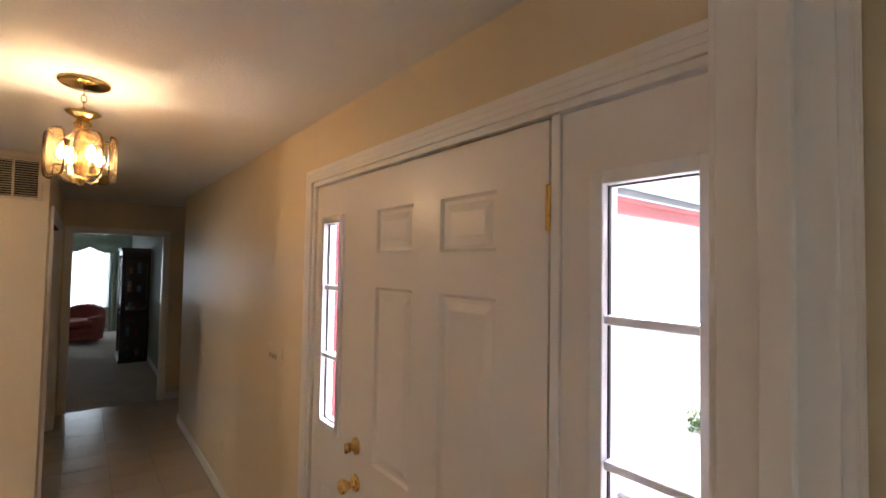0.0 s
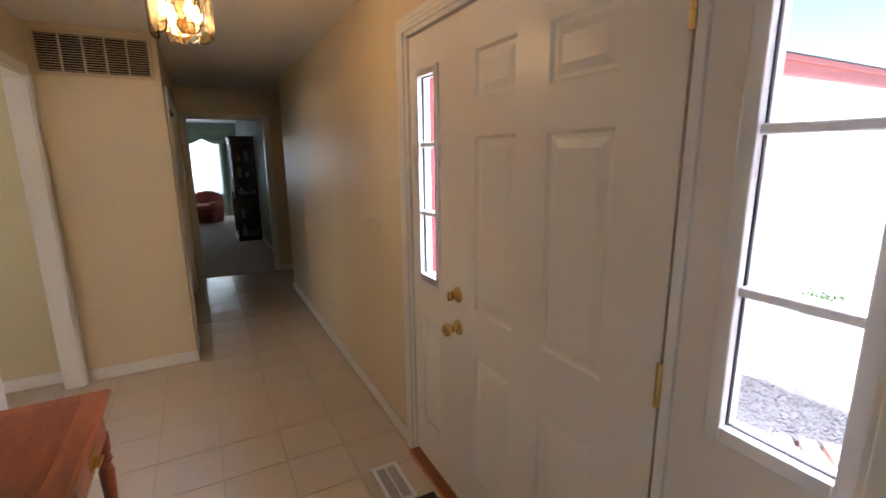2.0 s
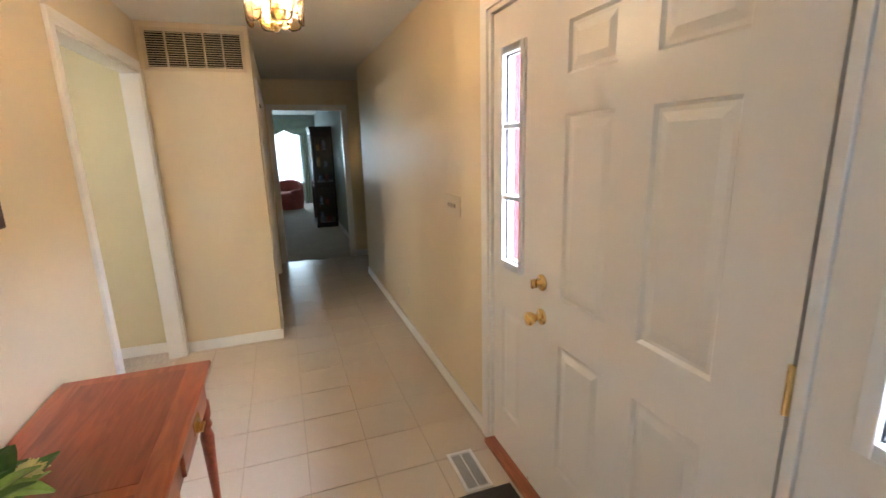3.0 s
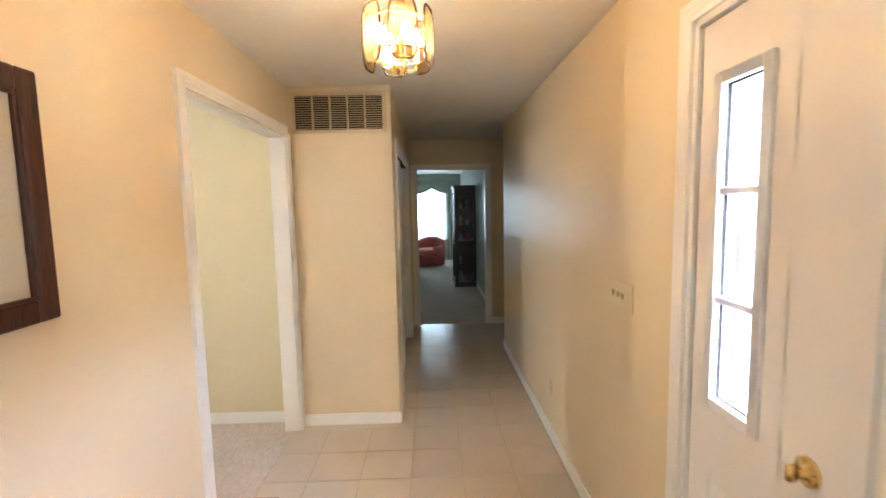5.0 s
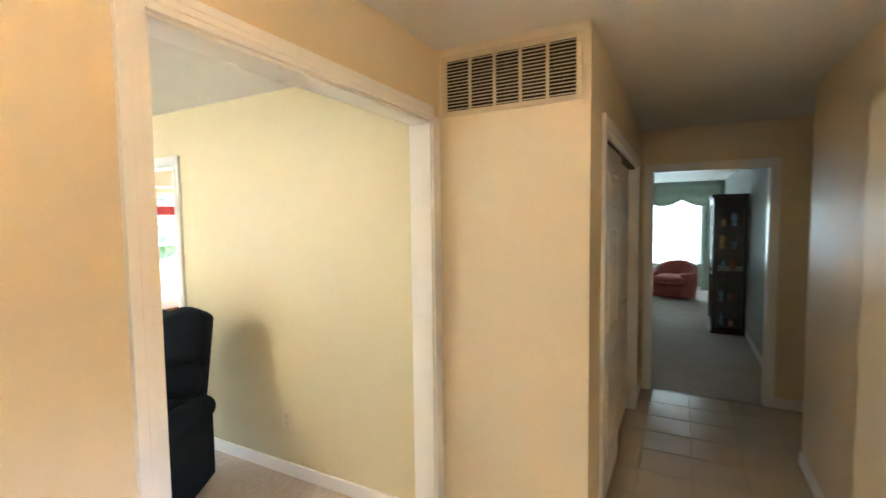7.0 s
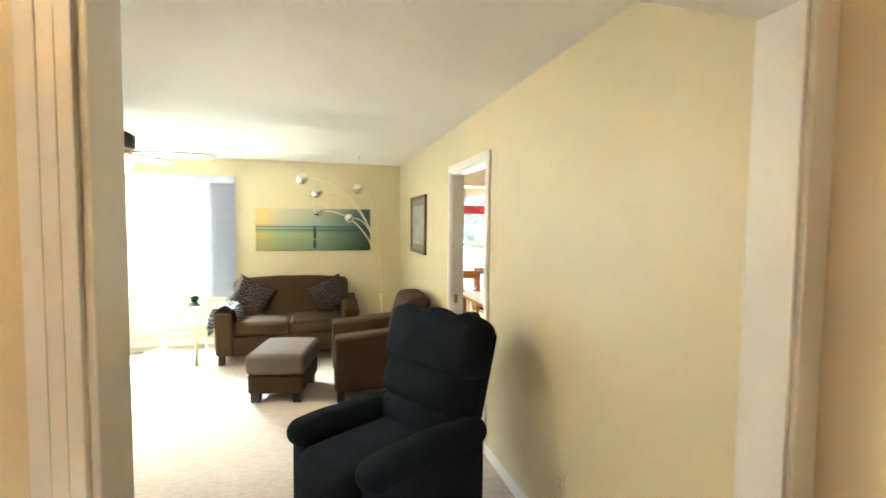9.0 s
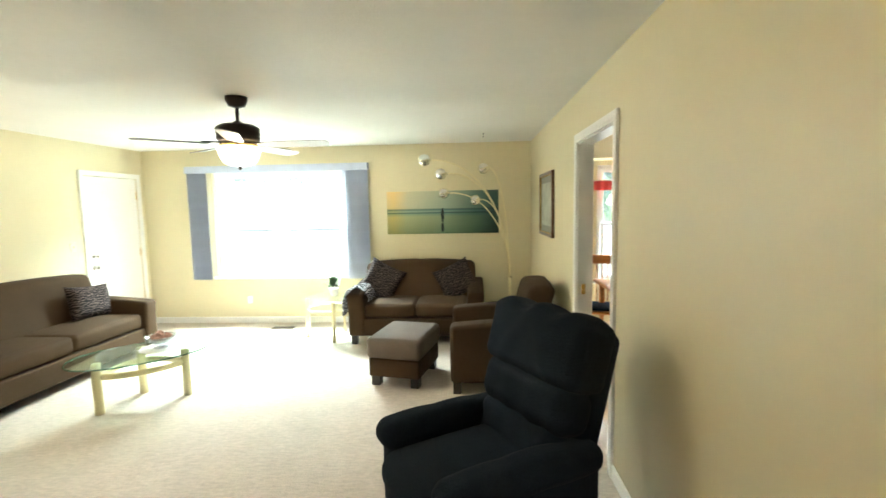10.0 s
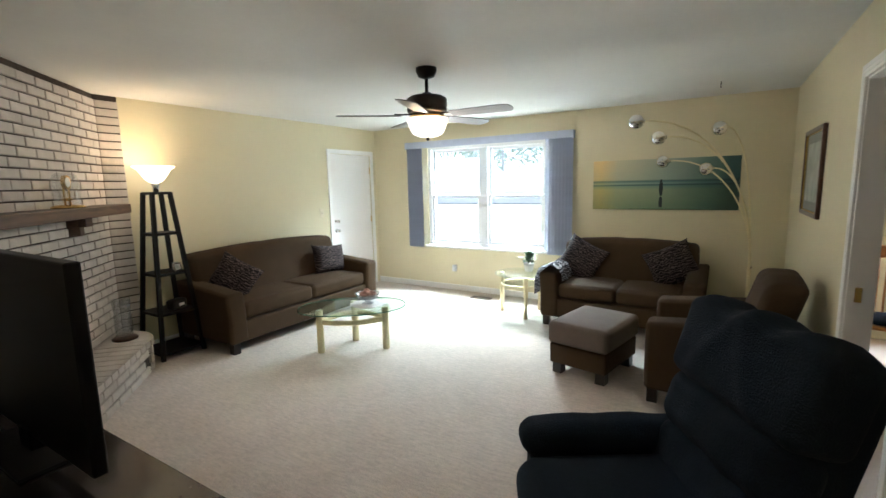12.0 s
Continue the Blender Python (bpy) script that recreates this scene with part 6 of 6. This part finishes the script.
# ---- outside ----
GRASS = mat("mown_grass", (0.07, 0.12, 0.03), 0.95, spec=0.1, var=0.4, scale=0.8, bump=0.6, bscale=40, fine=0.4)
CONC = mat("pale_concrete", (0.62, 0.60, 0.56), 0.9, var=0.12, scale=1.5, bump=0.2, bscale=60)
WHITEBRICK = mat("white_painted_brick", (0.72, 0.70, 0.68), 0.8, var=0.12, scale=8, bump=0.4, bscale=60, per_piece=0.2)
REDTRIM = mat("red_painted_wood", (0.52, 0.17, 0.16), 0.5, var=0.08)
SHINGLE = mat("grey_shingle", (0.30, 0.29, 0.28), 0.95, var=0.2, scale=6, bump=0.5, bscale=30)
SIDING = mat("white_siding", (0.78, 0.78, 0.76), 0.6, var=0.04)
MULCH = mat("grey_mulch", (0.12, 0.115, 0.112), 0.95, var=0.5, scale=40, bump=1.0, bscale=60, fine=0.5)
BRICK_JOINT = mat("grey_brick_mortar", (0.40, 0.37, 0.36), 0.95, var=0.2, scale=14)
EDGEB = mat("red_edging_brick", (0.42, 0.20, 0.15), 0.85, var=0.15, scale=10, per_piece=0.4)
BARK = mat("grey_bark", (0.12, 0.09, 0.07), 0.95, var=0.3, scale=10, bump=0.8, bscale=30)
LEAVES = mat("summer_leaves", (0.06, 0.13, 0.03), 0.7, var=0.5, scale=3)
bm = bmesh.new()
bmesh.ops.create_grid(bm, x_segments=8, y_segments=8, size=300)
bm.transform(Matrix.Translation((0, 0, -0.16)))
tagged(part("ground", bm, GRASS), "mown green lawn round the house", "ground", kind="structure")
slab("patio", -35.8, -45.0, -0.3, WX - 0.2, 12.0, -0.14, CONC, "sunlit pale concrete patio", "patio")
slab("front_walk", 0.13, -12.0, -0.3, 60.0, 1.3, -0.13, CONC, "pale concrete front walk", "pavement")
slab("roof", -7.78, -6.6, H + 0.1, 0.25, 12.0, H + 0.35, SHINGLE, "shingled roof slab over the house", "roof")


def wing():
    w = empty("house_wing", (0, 0, 0))
    tagged(w, "white brick wing of the house with red eaves", "house")
    part("wall", boxes((0.136, 1.25, -0.16, 24.0, 1.5, 2.56)), SIDING, w)
    part("fascia", boxes((0.136, 0.70, 2.38, 24.3, 0.74, 2.56), (0.136, 0.66, 2.52, 24.3, 0.70, 2.58), r=0.004), REDTRIM, w, "red painted eave board")
    part("soffit", boxes((0.136, 0.74, 2.52, 24.3, 1.25, 2.55)), SIDING, w)
    bm = bmesh.new()
    v = [bm.verts.new(p) for p in ((0.26, 0.64, 2.59), (24.35, 0.64, 2.59), (24.35, 5.0, 4.14), (0.26, 5.0, 4.14))]
    bm.faces.new(v)
    bmesh.ops.solidify(bm, geom=bm.faces[:], thickness=0.03)
    part("roof", bm, SHINGLE, w)
    win = part("window", boxes((5.6, 1.22, 1.15, 5.68, 1.26, 1.95), (6.5, 1.22, 1.15, 6.58, 1.26, 1.95), (5.68, 1.22, 1.15, 6.5, 1.26, 1.23), (5.68, 1.22, 1.87, 6.5, 1.26, 1.95)), VINYL, w)
    # Pane in siding white: the overexposed look is put into its colour.
    part("pane", boxes((5.68, 1.235, 1.23, 6.5, 1.24, 1.87)), SIDING, win, "window pane coloured pale as if overexposed")
    part("mortar", boxes((0.14, 1.243, -0.14, 4.0, 1.2495, 2.36), (0.150, 0.012, -0.14, 0.226, 1.242, 2.30)), BRICK_JOINT, w, "grey mortar behind the bricks")
    bmk = bmesh.new()
    for r in range(31):
        z = -0.13 + r * 0.0755
        x = 0.16 - (0.11 if r % 2 else 0)
        while x < 4.0:
            x0, x1 = max(0.14, x), min(x + 0.205, 4.0)
            if x1 - x0 > 0.03:
                box(bmk, x0, 1.235, z, x1, 1.252, z + 0.064)
            x += 0.217
    for r in range(31):
        z = -0.13 + r * 0.0755
        y = 0.002 + (0.10 if r % 2 else 0.0)
        if r % 2:
            box(bmk, 0.136, 0.004, z, 0.232, 0.09, z + 0.064)
        while y < 1.2:
            box(bmk, 0.136, y, z, 0.232, min(y + 0.205, 1.23), z + 0.064)
            y += 0.217
    tagged(part("brickwork", bmk, WHITEBRICK, w, "white painted bricks"), kind="stuff")


wing()
bm = prism([(1.78, -0.55), (2.2, -1.08), (2.65, -1.2), (2.85, -0.5), (2.3, -0.02)], -0.16, -0.10)
rnd = random.Random(5)
for k in range(1500):
    x, y = rnd.uniform(1.85, 2.65), rnd.uniform(-1.15, -0.1)
    if y < -0.55 - (x - 1.78) * 1.2 or y > -0.55 + (x - 1.78) * 1.05:
        continue
    box(bm, -0.03, -0.012, -0.006, 0.03, 0.012, 0.006, pose(x, y, -0.097, rnd.uniform(-25, 25), rnd.uniform(-25, 25), rnd.uniform(0, 360)))
tagged(part("mulch_bed", bm, MULCH), "grey shredded mulch bed beside the walk", "mulch", kind="stuff")
be = empty("bed_edging", (0, 0, 0))
tagged(be, "row of red edging bricks round the mulch bed", "edging")
bmq = soft_box(-0.095, -0.045, -0.05, 0.095, 0.045, 0.03, 0.008, 1)
meq = bpy.data.meshes.new("brick")
bmq.to_mesh(meq)
bmq.free()
meq.materials.append(EDGEB)
edge_line = [Vector((2.6, 0.42)), Vector((1.72, -0.55)), Vector((2.17, -1.14)), Vector((3.35, -1.42))]
for a, b in zip(edge_line, edge_line[1:]):
    n = int((b - a).length / 0.11)
    turn = math.degrees(math.atan2(b.y - a.y, b.x - a.x)) + 90
    for k in range(n):
        p = a.lerp(b, (k + 0.5) / n)
        piece("brick", meq, be, pose(p.x, p.y, -0.11, 0, 0, turn + random.uniform(-4, 4)))


def shrub(at, h, r, seed):
    s = empty("shrub", at)
    tagged(s, "small leafy shrub beside the mulch bed", "shrub", "shrubs in the bed")
    rn = random.Random(seed)
    bm = bmesh.new()
    for k in range(7):
        a = rn.uniform(0, 6.28)
        b2 = tube([(0, 0, 0), (0.3 * r * math.cos(a), 0.3 * r * math.sin(a), h * 0.5), (0.6 * r * math.cos(a), 0.6 * r * math.sin(a), h * 0.85)], 0.006, 5, 0.003)
        me = bpy.data.meshes.new("t")
        b2.to_mesh(me)
        b2.free()
        bm.from_mesh(me)
    part("stems", bm, BARK, s)
    bm = bmesh.new()
    for k in range(260):
        a, q, z = rn.uniform(0, 6.28), r * rn.random() ** 0.5, h * rn.uniform(0.15, 1.0)
        leaf_mesh(bm, pose(q * math.cos(a), q * math.sin(a), z, rn.uniform(-30, 60), 0, rn.uniform(0, 360)), 0.05, 0.014)
    part("leaves", bm, LEAVES, s)


shrub((4.75, 0.1, -0.132), 0.26, 0.17, 1)


def neighbour(y0, y1, shade):
    h = empty("neighbour_house", (0, 0, 0))
    tagged(h, "white-sided neighbouring house with a low pale roof", "house", "houses across the yard")
    # Wall cut very low so that its shaded face makes no dark band.
    part("wall", boxes((-44, y0, -0.16, -36, y1, 0.02)), SIDING, h)
    bm = bmesh.new()
    pts = [(-35.4, y0 - 0.5, -0.04), (-44.6, y0 - 0.5, -0.04), (-40, y0 + 2.5, 4.0), (-35.4, y1 + 0.5, -0.04), (-44.6, y1 + 0.5, -0.04), (-40, y1 - 2.5, 4.0)]
    v = [bm.verts.new(p) for p in pts]
    for f in ((0, 1, 2), (3, 5, 4), (0, 2, 5, 3), (1, 4, 5, 2), (0, 3, 4, 1)):
        bm.faces.new([v[i] for i in f])
    bmesh.ops.recalc_face_normals(bm, faces=bm.faces)
    part("roof", bm, shade, h)


# Shingle coloured pale, standing in for the blown-out sunlight on these roofs.
PALE_ROOF = mat("sunlit_pale_shingle", (0.60, 0.58, 0.56), 0.95, var=0.1, scale=4)
neighbour(-30.0, -14.8, PALE_ROOF)
neighbour(-14.0, 3.0, PALE_ROOF)


def tree(at, height, spread, seed, label):
    t = empty("tree", at)
    tagged(t, label, "tree", "trees behind the yard")
    rn = random.Random(seed)
    bm = bmesh.new()

    def add(b2):
        me = bpy.data.meshes.new("t")
        b2.to_mesh(me)
        b2.free()
        bm.from_mesh(me)
        bpy.data.meshes.remove(me)
    add(tube([(0, 0, 0), (0.1, 0.05, height * 0.3), (0.05, 0.1, height * 0.65), (0, 0.1, height * 0.88)], 0.22, 9, 0.05))
    tips = []
    for k in range(11):
        a, z = rn.uniform(0, 6.28), height * rn.uniform(0.25, 0.75)
        e = Vector((spread * 0.8 * math.cos(a), spread * 0.8 * math.sin(a), z + height * 0.15))
        add(tube([(0.05, 0.05, z), e * 0.5 + Vector((0, 0, z * 0.5)), e], 0.07, 6, 0.015))
        tips.append(e)
    part("trunk", bm, BARK, t)
    bm = bmesh.new()
    for k in range(2600):
        c = rn.choice(tips) if rn.random() < 0.75 else Vector((0, 0, height * rn.uniform(0.5, 0.95)))
        p = c + Vector((rn.gauss(0, spread * 0.28), rn.gauss(0, spread * 0.28), rn.gauss(0, height * 0.10)))
        leaf_mesh(bm, Matrix.Translation(p) @ pose(0, 0, 0, rn.uniform(-60, 60), rn.uniform(-60, 60), rn.uniform(0, 360)), rn.uniform(0.25, 0.5), rn.uniform(0.08, 0.16))
    part("crown", bm, LEAVES, t)


for k, (x, y, hh, sp) in enumerate(((-52, -33, 12, 4.6), (-55, -27, 14, 5.0), (-52, -21, 12, 4.6), (-56, -15, 14, 5.2), (-52, -9, 12, 4.8), (-54, -2, 13, 5.0), (-16, 9.5, 7, 2.8), (-18, 13.5, 8, 3.0), (-14, 6.2, 5, 2.0))):
    tree((x, y, -0.16), hh, sp, 20 + k, "leafy green shade tree beyond the lawn")

# ---- dining room floor behind ----
slab("floor_dining", -1.775, -6.0, -0.004, 0.0, -2.2, 0.0, CARPET, "beige carpet of the dining room", "carpet")

# ---- floor tiles ----
tile_pitch = 0.308
bmq = bmesh.new()
box(bmq, 0.0015, 0.0015, -0.010, tile_pitch - 0.003, tile_pitch - 0.003, 0.0)
bmesh.ops.bevel(bmq, geom=[e for e in bmq.edges if all(v.co.z > -1e-5 for v in e.verts)], offset=0.0015, segments=1, profile=0.5, affect="EDGES")
tile_me = bpy.data.meshes.new("tile")
bmq.to_mesh(tile_me)
bmq.free()
tile_me.materials.append(TILE)
cut = {}
hall_floor = bpy.data.objects["floor_hall"]


def cut_tile(w, l):
    key = (round(w, 3), round(l, 3))
    if key not in cut:
        bm = bmesh.new()
        box(bm, 0.0015, 0.0015, -0.010, w - 0.0015, l - 0.0015, 0.0)
        me = bpy.data.meshes.new("tile")
        bm.to_mesh(me)
        bm.free()
        me.materials.append(TILE)
        cut[key] = me
    return cut[key]


rnd = random.Random(9)
for i in range(-4, 6):
    for j in range(-8, 15):
        x, y = -0.640 + i * tile_pitch, 0.240 + j * tile_pitch
        x0, x1 = max(x, -1.828), min(x + tile_pitch, -0.001 if y < 3.55 else 0.94)
        y0, y1 = max(y, -2.2), min(y + tile_pitch, EY + 0.028)
        if x1 - x0 < 0.02 or y1 - y0 < 0.02:
            continue
        me = tile_me if (x1 - x0 > 0.307 and y1 - y0 > 0.307) else cut_tile(x1 - x0, y1 - y0)
        piece("tile", me, hall_floor, pose(x0, y0, rnd.uniform(0, 0.0006), rnd.uniform(-0.05, 0.05), rnd.uniform(-0.05, 0.05), 0))

# ---- fireplace bricks ----
rnd = random.Random(21)
rest = bmesh.new()
for r in range(33):
    z = 0.008 + r * PITCH
    piece("brick", HEAD, fire, Matrix.Translation((C0.x - 0.190, C0.y - 0.024 + rnd.uniform(0, 0.003), z)))
    s = 0.008 if r % 2 == 0 else 0.008 - (BL + J) / 2
    while s < FACE_LEN - 0.25:
        if s < 0.0:
            me, s0 = HALFB, 0.008
        else:
            me, s0 = FULL, s
        if not (0.75 < s0 + 0.1 < 1.85 and 0.3 < z < 1.0):
            m = FACE @ pose(s0, -0.022 + rnd.uniform(0, 0.004), z, 0, rnd.uniform(-0.4, 0.4), rnd.uniform(-0.4, 0.4))
            if s0 < 1.25:
                piece("brick", me, fire, m)
            else:
                box(rest, 0, 0, 0, BL, 0.03, BH, m)
        s += BL + J
tagged(part("brickwork", rest, BRICK, fire, "whitewashed bricks"), kind="stuff")
for r in range(3):
    z = 0.006 + r * 0.0755
    n = 8
    for k in range(n):
        a = (k + (0.5 if r % 2 else 0.0)) / n * 90
        if a > 90:
            continue
        bm_m = FACE @ Matrix.Translation((HS0, 0, z)) @ pose(0, 0, 0, 0, 0, 90 - a) @ Matrix.Translation((-0.036, HR - 0.035, 0))
        piece("brick", cut.setdefault("hb", brick_mesh("brick", 0.066, 0.062, 0.038)), hearth, bm_m)
    s = HS0 + 0.04 + (0.1 if r % 2 else 0)
    while s < HS1:
        piece("brick", FULL, hearth, FACE @ Matrix.Translation((s, HR - 0.027, z)))
        s += BL + J


def top_brick(w0, w1, l, name="brick"):
    bm = bmesh.new()
    lo = [bm.verts.new(p) for p in ((-w0 / 2, 0, 0), (w0 / 2, 0, 0), (w1 / 2, l, 0), (-w1 / 2, l, 0))]
    hi = [bm.verts.new((v.co.x, v.co.y, 0.052)) for v in lo]
    bm.faces.new(lo[::-1]), bm.faces.new(hi)
    for i in range(4):
        bm.faces.new((lo[i], lo[(i + 1) % 4], hi[(i + 1) % 4], hi[i]))
    bmesh.ops.recalc_face_normals(bm, faces=bm.faces)
    me = bpy.data.meshes.new(name)
    bm.to_mesh(me)
    bm.free()
    me.materials.append(BRICK)
    return me


OUTER, INNER = top_brick(0.075, 0.115, 0.195), top_brick(0.03, 0.072, 0.165)
for ring, me, r0 in ((0, OUTER, 0.195), (1, INNER, 0.02)):
    for k in range(5):
        a = 9 + 18 * k
        piece("brick", me, hearth, FACE @ Matrix.Translation((HS0, 0, HEARTH_H - 0.052)) @ pose(0, 0, 0, 0, 0, 90 - a) @ Matrix.Translation((0, r0, 0)))
STRAIGHT = top_brick(0.098, 0.098, 0.195)
for k in range(15):
    for r0 in (0.002, 0.198):
        piece("brick", STRAIGHT, hearth, FACE @ Matrix.Translation((HS0 + 0.055 + 0.11 * k, r0 - 0.004, HEARTH_H - 0.052)))
